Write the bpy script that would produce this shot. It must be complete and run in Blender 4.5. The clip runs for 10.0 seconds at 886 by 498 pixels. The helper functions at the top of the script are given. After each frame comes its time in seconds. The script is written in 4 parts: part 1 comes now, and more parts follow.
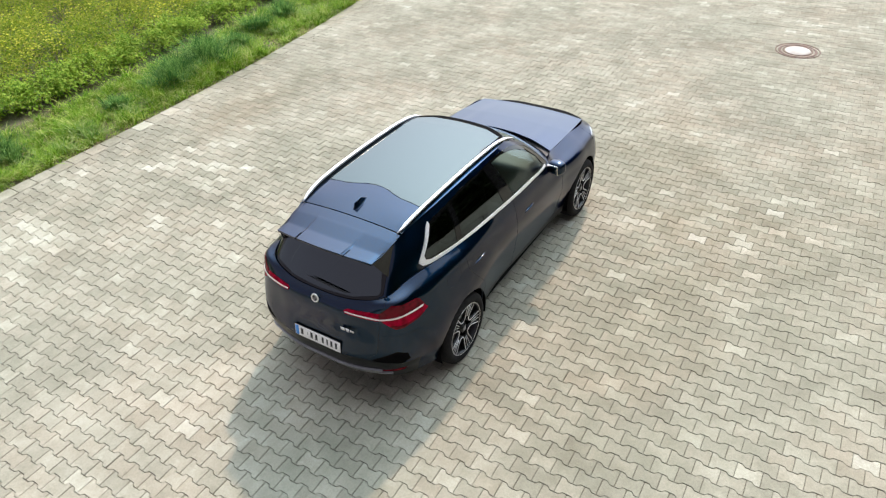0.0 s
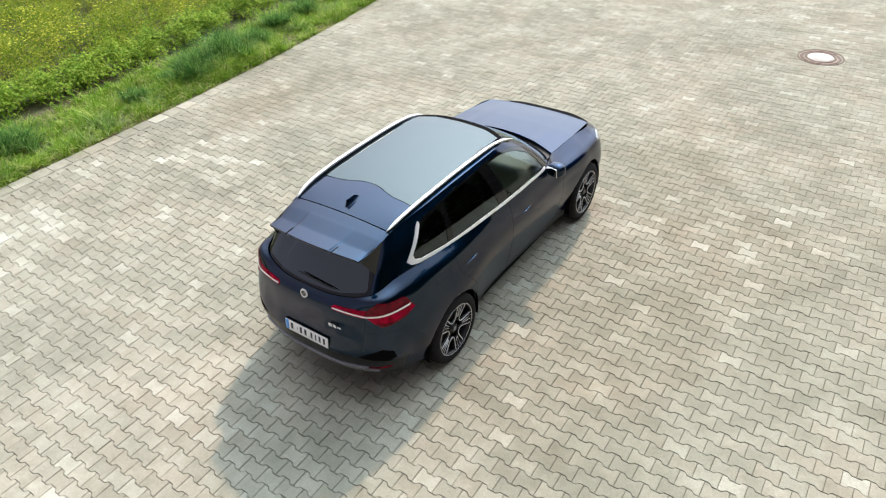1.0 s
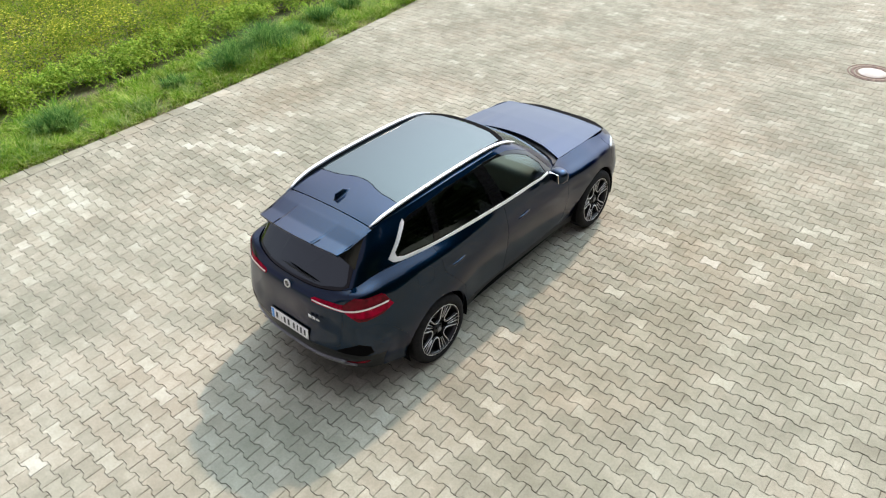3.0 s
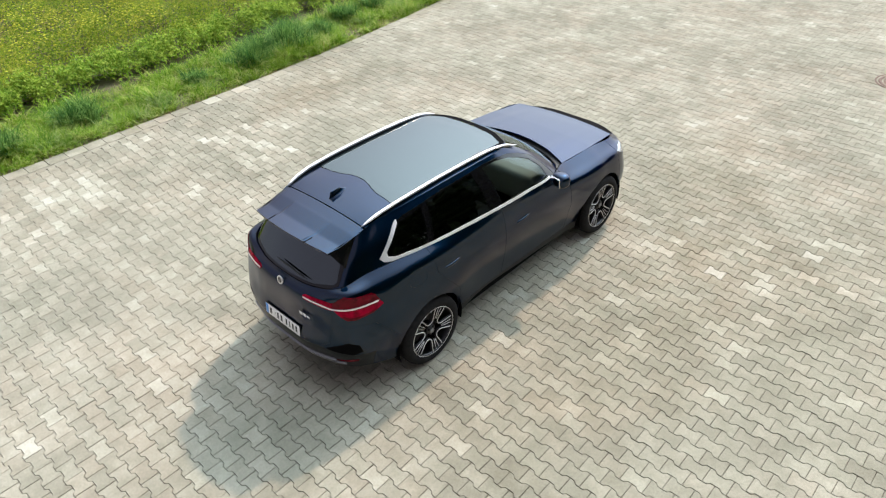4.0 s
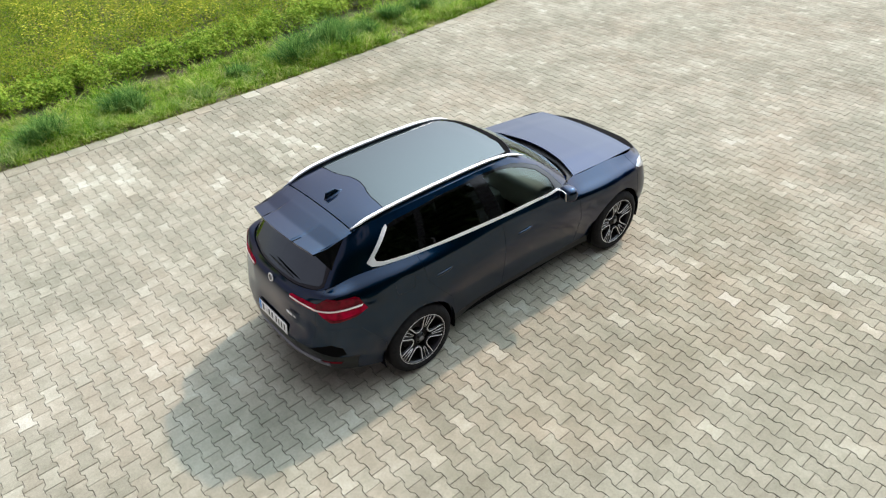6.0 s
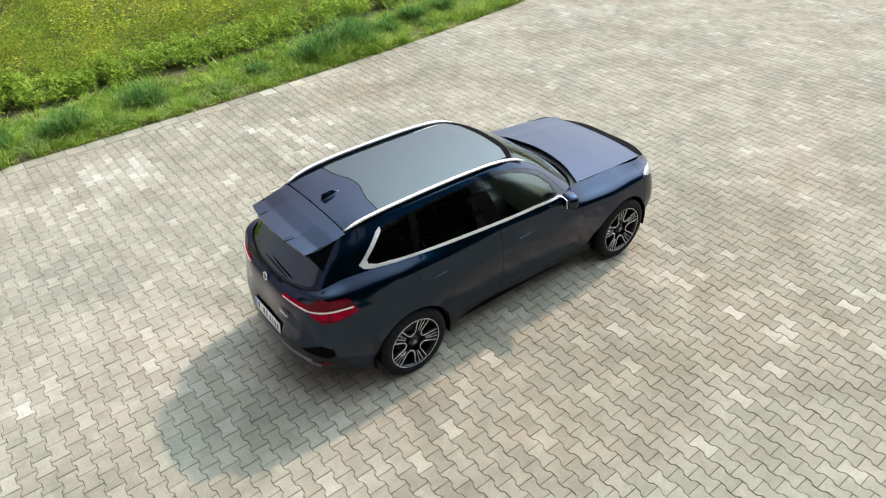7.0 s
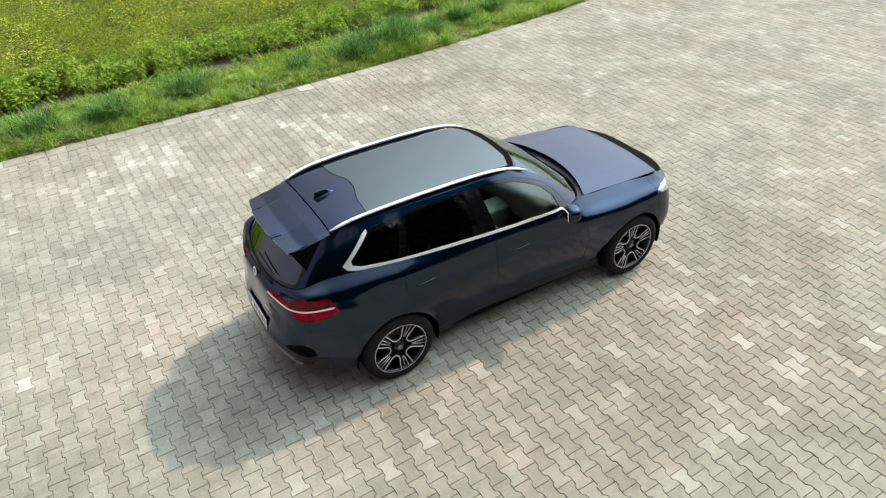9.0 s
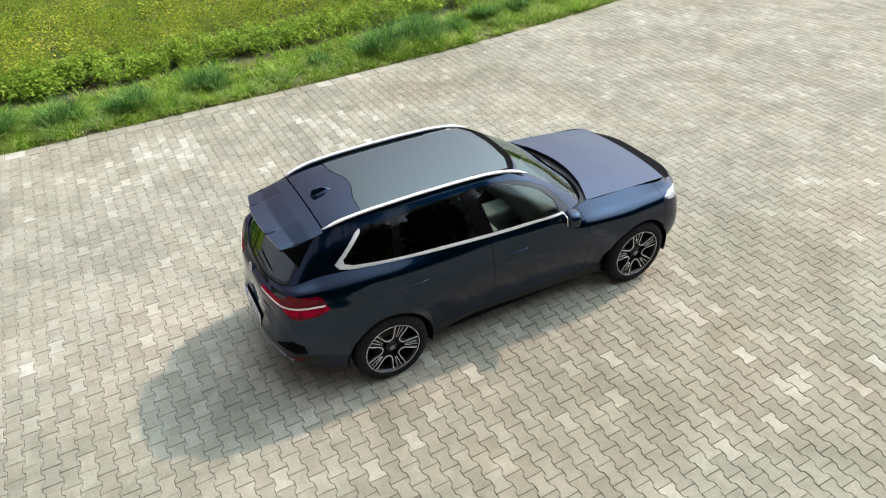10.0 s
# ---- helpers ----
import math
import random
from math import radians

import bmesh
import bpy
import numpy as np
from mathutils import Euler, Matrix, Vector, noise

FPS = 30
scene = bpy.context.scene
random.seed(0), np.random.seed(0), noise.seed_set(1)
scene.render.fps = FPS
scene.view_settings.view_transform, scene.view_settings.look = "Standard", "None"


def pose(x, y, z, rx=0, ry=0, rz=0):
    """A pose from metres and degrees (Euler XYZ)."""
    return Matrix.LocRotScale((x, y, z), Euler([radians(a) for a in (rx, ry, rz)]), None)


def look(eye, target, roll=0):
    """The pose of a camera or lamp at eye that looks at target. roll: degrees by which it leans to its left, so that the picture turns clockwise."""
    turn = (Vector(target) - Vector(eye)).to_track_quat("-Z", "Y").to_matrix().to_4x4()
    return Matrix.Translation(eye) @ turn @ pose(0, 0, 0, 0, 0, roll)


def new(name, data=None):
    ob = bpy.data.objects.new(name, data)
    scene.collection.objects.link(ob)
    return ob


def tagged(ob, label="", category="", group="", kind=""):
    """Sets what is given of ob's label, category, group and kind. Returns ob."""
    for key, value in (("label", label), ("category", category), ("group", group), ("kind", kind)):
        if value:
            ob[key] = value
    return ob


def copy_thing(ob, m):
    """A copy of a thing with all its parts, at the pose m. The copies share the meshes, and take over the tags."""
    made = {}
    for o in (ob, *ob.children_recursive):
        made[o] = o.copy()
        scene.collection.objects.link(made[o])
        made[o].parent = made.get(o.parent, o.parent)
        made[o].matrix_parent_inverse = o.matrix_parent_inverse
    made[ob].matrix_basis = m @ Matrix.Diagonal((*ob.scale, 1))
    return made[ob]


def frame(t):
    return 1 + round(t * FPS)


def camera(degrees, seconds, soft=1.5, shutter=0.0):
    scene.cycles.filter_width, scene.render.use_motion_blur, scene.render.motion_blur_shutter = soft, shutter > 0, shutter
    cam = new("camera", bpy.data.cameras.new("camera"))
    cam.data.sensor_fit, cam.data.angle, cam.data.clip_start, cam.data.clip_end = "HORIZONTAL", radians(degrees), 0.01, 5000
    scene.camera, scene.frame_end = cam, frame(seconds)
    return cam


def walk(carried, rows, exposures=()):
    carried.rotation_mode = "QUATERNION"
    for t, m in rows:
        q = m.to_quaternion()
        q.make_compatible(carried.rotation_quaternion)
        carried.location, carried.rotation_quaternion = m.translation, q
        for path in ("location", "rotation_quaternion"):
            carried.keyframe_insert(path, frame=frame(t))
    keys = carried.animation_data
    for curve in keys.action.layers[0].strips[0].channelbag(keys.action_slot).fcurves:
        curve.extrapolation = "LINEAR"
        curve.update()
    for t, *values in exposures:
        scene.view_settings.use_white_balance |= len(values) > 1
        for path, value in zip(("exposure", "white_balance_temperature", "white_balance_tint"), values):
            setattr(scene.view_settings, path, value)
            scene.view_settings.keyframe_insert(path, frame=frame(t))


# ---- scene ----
cam = camera(66.1, 10.0, soft=1.2)
PATH = [
    (0, (-4.108, -3.304, 4.856), (-2.759, -2.437, 3.66), -2.8),
    (0.5, (-4.031, -3.44, 4.849), (-2.703, -2.54, 3.655), -2.8),
    (1, (-3.933, -3.575, 4.851), (-2.628, -2.643, 3.656), -2.7),
    (1.5, (-3.846, -3.699, 4.831), (-2.562, -2.734, 3.639), -2.7),
    (2, (-3.751, -3.835, 4.817), (-2.493, -2.834, 3.628), -2.7),
    (2.5, (-3.651, -3.945, 4.816), (-2.417, -2.915, 3.626), -2.6),
    (4, (-3.313, -4.283, 4.808), (-2.162, -3.158, 3.62), -2.5),
    (4.5, (-3.196, -4.386, 4.8), (-2.073, -3.23, 3.615), -2.5),
    (5, (-3.056, -4.487, 4.8), (-1.968, -3.298, 3.616), -2.6),
    (5.5, (-2.932, -4.556, 4.792), (-1.875, -3.337, 3.61), -2.6),
    (7, (-2.541, -4.773, 4.789), (-1.578, -3.475, 3.612), -2.5),
    (7.5, (-2.414, -4.827, 4.789), (-1.483, -3.505, 3.612), -2.5),
    (8, (-2.249, -4.903, 4.777), (-1.358, -3.553, 3.601), -2.6),
    (8.5, (-2.098, -4.974, 4.764), (-1.243, -3.598, 3.591), -2.6),
    (9, (-1.948, -5.044, 4.76), (-1.132, -3.643, 3.588), -2.6),
    (9.5, (-1.8, -5.109, 4.754), (-1.023, -3.686, 3.583), -2.7),
    (10, (-1.647, -5.159, 4.748), (-0.91, -3.716, 3.575), -2.6),
]
walk(cam, [(t, look(eye, target, roll)) for t, eye, target, roll in PATH], exposures=[(0, 1.01, 7150, 26), (10, 0.95, 7150, 26)])

# ---- light ----
SUN_SLOPE = Vector((0.95, 0.215, 1.0)).normalized()
world = bpy.data.worlds.new("sky")
scene.world = world
world.use_nodes = True
sky = world.node_tree.nodes.new("ShaderNodeTexSky")
sky.sky_type, sky.sun_disc = "NISHITA", False
sky.sun_elevation = math.asin(SUN_SLOPE.z)
sky.sun_rotation = math.atan2(SUN_SLOPE.x, SUN_SLOPE.y)
sky.air_density, sky.dust_density, sky.ozone_density = 1.0, 1.6, 1.0
veil = world.node_tree.nodes.new("ShaderNodeMix")
veil.data_type, veil.blend_type = "RGBA", "MULTIPLY"
veil.inputs[0].default_value, veil.inputs[7].default_value = 1.0, (0.82, 1.0, 1.07, 1)
world.node_tree.links.new(sky.outputs[0], veil.inputs[6])
haze = world.node_tree.nodes.new("ShaderNodeMix")
haze.data_type = "RGBA"
haze.inputs[0].default_value, haze.inputs[7].default_value = 0.85, (1.20, 1.17, 1.27, 1)
world.node_tree.links.new(veil.outputs[2], haze.inputs[6])
# the bright halo that thin haze draws round the sun
way = world.node_tree.nodes.new("ShaderNodeTexCoord")
toward, above, fall, halo, total = (world.node_tree.nodes.new("ShaderNode" + k) for k in ("VectorMath", "Math", "Math", "VectorMath", "VectorMath"))
toward.operation, above.operation, fall.operation, halo.operation, total.operation = "DOT_PRODUCT", "MAXIMUM", "POWER", "SCALE", "ADD"
toward.inputs[1].default_value, above.inputs[1].default_value, fall.inputs[1].default_value = SUN_SLOPE, 0.0, 3.2
halo.inputs[0].default_value = (10.6, 15.6, 17.6)
world.node_tree.links.new(way.outputs["Generated"], toward.inputs[0])
world.node_tree.links.new(toward.outputs["Value"], above.inputs[0])
world.node_tree.links.new(above.outputs[0], fall.inputs[0])
# it is fullest at the sun's own height
split, thick_low, spread_out = (world.node_tree.nodes.new("ShaderNode" + k) for k in ("SeparateXYZ", "Math", "Math"))
thick_low.operation, spread_out.operation = "MULTIPLY_ADD", "MULTIPLY"
thick_low.inputs[1].default_value, thick_low.inputs[2].default_value = 0.5, 0.68
world.node_tree.links.new(way.outputs["Generated"], split.inputs[0])
world.node_tree.links.new(split.outputs[2], thick_low.inputs[0])
world.node_tree.links.new(thick_low.outputs[0], spread_out.inputs[0])
world.node_tree.links.new(fall.outputs[0], spread_out.inputs[1])
world.node_tree.links.new(spread_out.outputs[0], halo.inputs["Scale"])
world.node_tree.links.new(haze.outputs[2], total.inputs[0])
world.node_tree.links.new(halo.outputs[0], total.inputs[1])
world.node_tree.links.new(total.outputs[0], world.node_tree.nodes["Background"].inputs[0])
world.node_tree.nodes["Background"].inputs[1].default_value = 0.17
sun = new("sun", bpy.data.lights.new("sun", "SUN"))
sun.data.energy, sun.data.angle, sun.data.color = 1.80, radians(1.2), (1.0, 0.865, 0.70)
sun.matrix_world = look(SUN_SLOPE * 40, (0, 0, 0))


# ---- materials ----
def material(name, base, rough=0.6, metal=0.0, coat=0.0, spec=0.5):
    m = bpy.data.materials.new(name)
    m.use_nodes = True
    p = m.node_tree.nodes["Principled BSDF"]
    p.inputs["Base Color"].default_value = (*base, 1)
    p.inputs["Roughness"].default_value = rough
    p.inputs["Metallic"].default_value = metal
    p.inputs["Coat Weight"].default_value = coat
    p.inputs["Coat Roughness"].default_value = 0.03
    p.inputs["Specular IOR Level"].default_value = spec
    return m


class Nodes:
    """Short hand for the nodes of one material."""

    def __init__(self, m):
        self.tree, self.out = m.node_tree, m.node_tree.nodes["Principled BSDF"]

    def add(self, kind, **values):
        n = self.tree.nodes.new(kind)
        for key, value in values.items():
            n.inputs[key.replace("_", " ")].default_value = value
        return n

    def link(self, a, b):
        self.tree.links.new(a, b)

    def place(self):
        return self.add("ShaderNodeNewGeometry").outputs["Position"]

    def noise(self, scale, detail=4.0, rough=0.55, vector=None):
        n = self.add("ShaderNodeTexNoise", Scale=scale, Detail=detail, Roughness=rough)
        self.link(vector or self.place(), n.inputs["Vector"])
        return n.outputs["Fac"]

    def ramp(self, value, stops):
        n = self.add("ShaderNodeValToRGB")
        while len(n.color_ramp.elements) < len(stops):
            n.color_ramp.elements.new(0.5)
        for e, (at, c) in zip(n.color_ramp.elements, stops):
            e.position, e.color = at, (*c, 1) if len(c) == 3 else c
        self.link(value, n.inputs["Fac"])
        return n.outputs["Color"]

    def mix(self, a, b, factor, blend="MIX"):
        n = self.tree.nodes.new("ShaderNodeMix")
        n.data_type, n.blend_type = "RGBA", blend
        for socket, value in ((n.inputs[0], factor), (n.inputs[6], a), (n.inputs[7], b)):
            if isinstance(value, (int, float)):
                socket.default_value = value
            elif isinstance(value, tuple):
                socket.default_value = (*value, 1)
            else:
                self.link(value, socket)
        return n.outputs[2]

    def math(self, kind, a, b=0.0):
        n = self.tree.nodes.new("ShaderNodeMath")
        n.operation = kind
        for socket, value in zip(n.inputs, (a, b)):
            if isinstance(value, (int, float)):
                socket.default_value = value
            else:
                self.link(value, socket)
        return n.outputs[0]

    def bump(self, height, strength=0.3, distance=0.002):
        n = self.add("ShaderNodeBump", Strength=strength, Distance=distance)
        self.link(height, n.inputs["Height"])
        self.link(n.outputs[0], self.out.inputs["Normal"])

    def colour(self, socket):
        self.link(socket, self.out.inputs["Base Color"])


def paver_material(name, single, light=0.0):
    """Worn concrete; each stone has a tone of its own, and broad stains run across many."""
    m = material(name, (0.4, 0.38, 0.33), 0.9, spec=0.15)
    n = Nodes(m)
    if single:
        chance = n.add("ShaderNodeObjectInfo").outputs["Random"]
    else:
        chance = n.add("ShaderNodeNewGeometry").outputs["Random Per Island"]
    broad = n.math("ADD", n.math("MULTIPLY", n.noise(0.5, 3.0, 0.6), 0.6), n.math("MULTIPLY", n.noise(1.7, 2.0, 0.5), 0.4))
    rare = n.math("MULTIPLY", n.math("GREATER_THAN", chance, 0.965), 0.10)
    tone = n.math("ADD", n.math("ADD", n.math("MULTIPLY", chance, 0.25), rare), n.math("SUBTRACT", n.math("MULTIPLY", broad, 1.5), 0.36))
    stone = n.ramp(n.math("ADD", tone, light), [
        (0.3, (0.210, 0.203, 0.161)), (0.5, (0.256, 0.248, 0.199)), (0.66, (0.293, 0.284, 0.231)),
        (0.80, (0.350, 0.342, 0.283)), (1.0, (0.420, 0.413, 0.364))])
    tint = n.math("ADD", n.math("MULTIPLY", n.noise(0.45, 2.0), 0.8), n.math("MULTIPLY", n.math("FRACT", n.math("MULTIPLY", chance, 7.31)), 0.2))
    hue = n.ramp(tint, [(0.3, (0.98, 1.0, 0.97)), (0.5, (1.0, 0.99, 0.965)), (0.7, (1.05, 0.98, 0.94))])
    stone = n.mix(stone, hue, 1.0, "MULTIPLY")
    # broad marks: a browner, darker tint over some areas, a slightly paler one over others
    BROWN, PALE = (0.86, 0.83, 0.79), (1.08, 1.08, 1.10)
    for centre, spread, mark in (((4.7, -1.4, 0), (0.55, 0.9, 1), BROWN), ((3.4, 5.3, 0), (0.5, 1.1, 1), BROWN), ((1.2, -2.1, 0), (0.42, 0.9, 1), BROWN), ((3.1, -2.6, 0), (0.5, 0.8, 1), (0.90, 0.88, 0.85)), ((4.2, -4.4, 0), (0.35, 0.45, 1), (0.91, 0.90, 0.88)),
                                 ((-1.6, 3.2, 0), (0.38, 0.55, 1), PALE), ((-2.6, 1.2, 0), (0.5, 0.6, 1), PALE)):
        away, scaled, far = (n.add("ShaderNodeVectorMath") for k in range(3))
        away.operation, scaled.operation, far.operation = "SUBTRACT", "MULTIPLY", "LENGTH"
        away.inputs[1].default_value, scaled.inputs[1].default_value = centre, spread
        n.link(n.place(), away.inputs[0])
        n.link(away.outputs[0], scaled.inputs[0])
        n.link(scaled.outputs[0], far.inputs[0])
        edge = n.math("ADD", far.outputs["Value"], n.math("MULTIPLY", n.noise(1.3, 4.0, 0.65), 1.6))
        stain = n.ramp(n.math("MULTIPLY", edge, 0.5), [(0.5, mark), (0.95, (1, 1, 1))])
        stone = n.mix(stone, stain, 0.9, "MULTIPLY")
    # chalky scuffs within the stones
    scuff = n.ramp(n.noise(5.5, 7.0, 0.7), [(0.54, (1, 1, 1)), (0.70, (1.20, 1.20, 1.20))])
    stone = n.mix(stone, scuff, 1.0, "MULTIPLY")
    dirt = n.ramp(n.noise(7.0, 5.0, 0.65), [(0.30, (0.80, 0.79, 0.76)), (0.5, (0.97, 0.97, 0.96)), (0.68, (1.10, 1.10, 1.10))])
    stone = n.mix(stone, dirt, 0.8, "MULTIPLY")
    pores = n.ramp(n.noise(48.0, 4.0, 0.7), [(0.34, (0.86, 0.86, 0.85)), (0.5, (1, 1, 1)), (0.66, (1.10, 1.10, 1.10))])
    stone = n.mix(stone, pores, 0.9, "MULTIPLY")
    grain = n.noise(260.0, 2.0)
    stone = n.mix(stone, n.ramp(grain, [(0.3, (0.85, 0.85, 0.85)), (0.7, (1.1, 1.1, 1.1))]), 0.7, "MULTIPLY")
    n.colour(stone)
    n.bump(n.math("ADD", grain, n.math("MULTIPLY", n.noise(40.0), 1.5)), 0.35, 0.0015)
    return m


PAVER = paver_material("paver_concrete", False)
PAVER_SINGLE = paver_material("paver_concrete_single", True)
PAVER_LIGHT = paver_material("paver_concrete_pale", False, 0.22)
PAVER_LIGHT_SINGLE = paver_material("paver_concrete_pale_single", True, 0.15)
KERB = paver_material("kerb_concrete", True, 0.04)

JOINT = material("joint_sand", (0.1, 0.09, 0.07), 0.95)
n = Nodes(JOINT)
n.colour(n.ramp(n.noise(30.0), [(0.3, (0.07, 0.064, 0.05)), (0.7, (0.14, 0.128, 0.10))]))

SOIL = material("soil", (0.1, 0.08, 0.05), 0.95)
n = Nodes(SOIL)
n.colour(n.ramp(n.noise(3.0, 6.0), [(0.3, (0.05, 0.045, 0.022)), (0.55, (0.10, 0.085, 0.045)), (0.75, (0.17, 0.15, 0.09))]))
n.bump(n.noise(25.0), 0.8, 0.03)


def leaf_material(name, stops, rough=0.75, glow=0.45, spread=0.9):
    """Green that differs from blade to blade, with some light let through."""
    m = material(name, stops[0][1], rough, spec=0.12)
    n = Nodes(m)
    chance = n.add("ShaderNodeNewGeometry").outputs["Random Per Island"]
    mixed = n.math("ADD", n.math("MULTIPLY", chance, 0.5), n.math("MULTIPLY", n.noise(spread, 3.0), 0.5))
    tone = n.ramp(mixed, stops)
    n.colour(tone)
    back = n.add("ShaderNodeBsdfTranslucent")
    n.link(tone, back.inputs["Color"])
    join = n.add("ShaderNodeMixShader", Fac=glow)
    n.link(n.out.outputs[0], join.inputs[1])
    n.link(back.outputs[0], join.inputs[2])
    n.link(join.outputs[0], n.tree.nodes["Material Output"].inputs["Surface"])
    return m


GRASS = leaf_material("grass_blade", [(0.28, (0.07, 0.19, 0.014)), (0.44, (0.17, 0.35, 0.026)), (0.60, (0.30, 0.46, 0.06)), (0.74, (0.52, 0.52, 0.20))], spread=2.4)
TUFT = leaf_material("tussock_blade", [(0.3, (0.025, 0.11, 0.022)), (0.5, (0.07, 0.20, 0.04)), (0.72, (0.24, 0.42, 0.11))], spread=3.0)
PALE_TUFT = leaf_material("pale_tuft_blade", [(0.3, (0.09, 0.20, 0.04)), (0.5, (0.20, 0.34, 0.08)), (0.72, (0.40, 0.48, 0.19))], spread=3.0)
STRAW = leaf_material("straw_blade", [(0.3, (0.24, 0.18, 0.08)), (0.7, (0.42, 0.34, 0.17))], glow=0.2)
CROP = leaf_material("crop_leaf", [(0.25, (0.085, 0.18, 0.016)), (0.45, (0.18, 0.30, 0.026)), (0.6, (0.29, 0.37, 0.036)), (0.8, (0.46, 0.45, 0.075))], glow=0.5, spread=1.2)
CROP_EDGE = leaf_material("crop_edge_leaf", [(0.28, (0.10, 0.22, 0.02)), (0.5, (0.23, 0.39, 0.04)), (0.72, (0.38, 0.50, 0.08))], glow=0.35, spread=2.0)
BLOOM = leaf_material("crop_bloom", [(0.3, (0.58, 0.58, 0.04)), (0.8, (0.70, 0.70, 0.12))])


# ---- small mesh helpers ----
def part(name, bm, mat, parent=None, label="", smooth=True):
    """Links a bmesh as one mesh object, under a thing where one is given."""
    me = bpy.data.meshes.new(name)
    bmesh.ops.recalc_face_normals(bm, faces=bm.faces)
    bm.to_mesh(me)
    bm.free()
    if smooth:
        me.shade_smooth()
    me.materials.append(mat)
    ob = new(name, me)
    ob.parent = parent
    if label:
        ob["label"] = label
    return ob


def sheet(name, verts, faces, mat):
    me = bpy.data.meshes.new(name)
    me.from_pydata(verts, [], faces)
    me.materials.append(mat)
    return new(name, me)


# ---- ground ----
def kerb_y(x):
    """The grass edge of the yard: straight along the car, drifting outwards ahead of it."""
    return 6.42 + 0.0105 * max(0.0, x - 1.0) ** 2 if x < 9 else 7.092 + 0.168 * (x - 9)


ground = sheet("ground", [(-400, -400, -0.05), (400, -400, -0.05), (400, 400, -0.05), (-400, 400, -0.05)], [(0, 1, 2, 3)], SOIL)
tagged(ground, "bare brown soil of the open field", "ground", kind="structure")
# The yard: bedding sand, then interlocking stones on it, 0.20 m apart across the car's line and 0.1389 m along it
STEP_X, STEP_Y, FIRST_X, FIRST_Y = 0.1389, 0.2, 0.4734, -1.947
YARD = (-8.0, 17.5, -8.5)
bed_x = np.linspace(-8.2, 17.7, 80)
pavement = sheet("pavement",
                 [(x, -8.7, -0.011) for x in bed_x] + [(x, kerb_y(x) - 0.02, -0.011) for x in bed_x],
                 [(i, i + 1, i + 81, i + 80) for i in range(79)], JOINT)
tagged(pavement, "yard of beige interlocking concrete pavers with sandy joints", "paving", kind="structure")
FAR_STONE = paver_material("paver_concrete_far", True, -0.1)
outer = sheet("pavement_outer",
              [(-60, -60, -0.02), (90, -60, -0.02), (90, -8.6, -0.02), (-60, -8.6, -0.02), (-60, 6.4, -0.02), (-8.1, -8.6, -0.02),
               (-8.1, 6.4, -0.02), (17.6, -8.6, -0.02), (17.6, 8.5, -0.02), (90, 20.7, -0.02)],
              [(0, 1, 2, 7, 5, 3), (3, 5, 6, 4), (7, 2, 9, 8)], FAR_STONE)
tagged(outer, "wide beige concrete paving beyond the yard's stones", "paving", kind="structure")

SIDE = [(-0.0982, 0.0808), (-0.0605, 0.0805), (-0.0395, 0.0558), (0.0395, 0.0558), (0.0605, 0.0805), (0.0982, 0.0808)]


def paver_shape(chamfer=0.004, joint=0.0009):
    """Vertices and faces of one double-T stone: a top, a chamfer round it and short sides. Its waist takes in the next stone's end."""
    rows = len(SIDE)
    outline = [(w - joint, y) for y, w in SIDE] + [(-w + joint, y) for y, w in reversed(SIDE)]
    small = [(w - joint - chamfer, y * (1 - chamfer / 0.1)) for y, w in SIDE]
    inner = small + [(-x, y) for x, y in reversed(small)]
    verts = [(x, y, 0.0) for x, y in inner] + [(x, y, -0.004) for x, y in outline] + [(x, y, -0.014) for x, y in outline]
    k = 2 * rows
    faces = [(k - 1 - i, i, i + 1, k - 2 - i) for i in range(rows - 1)]
    for ring in (0, k):
        faces += [(ring + i, ring + k + i, ring + k + (i + 1) % k, ring + (i + 1) % k) for i in range(k)]
    return np.array(verts), faces


stone_verts, stone_faces = paver_shape()
stone_mesh = bpy.data.meshes.new("paver")
stone_mesh.from_pydata(stone_verts.tolist(), [], stone_faces)
stone_mesh.materials.append(PAVER_SINGLE)
pale_mesh = stone_mesh.copy()
pale_mesh.materials[0] = PAVER_LIGHT_SINGLE

rng = np.random.default_rng(5)
PALE_PATCHES = ((-1.50, -0.55, 4.38, 5.56, 1.0), (1.0, 1.75, 3.3, 5.3, 0.5), (-0.45, 0.6, 5.3, 6.0, 0.25), (-2.4, -1.7, 4.0, 5.2, 0.25))
PALE_STONES = {(-8, 1), (-6, 0), (-6, 1), (-5, 1), (0, 0), (4, -2), (6, -5), (8, -6), (10, -5), (10, -4), (11, -11), (11, -6), (12, -8), (12, -4), (12, 1),
               (13, -6), (15, -6), (18, -10), (18, -8), (18, -5), (18, -2), (18, 1), (22, -8), (22, -6), (22, -5), (22, -3), (22, -2), (24, -3), (25, -6), (28, -6)}
spots, pale, near = [], [], []
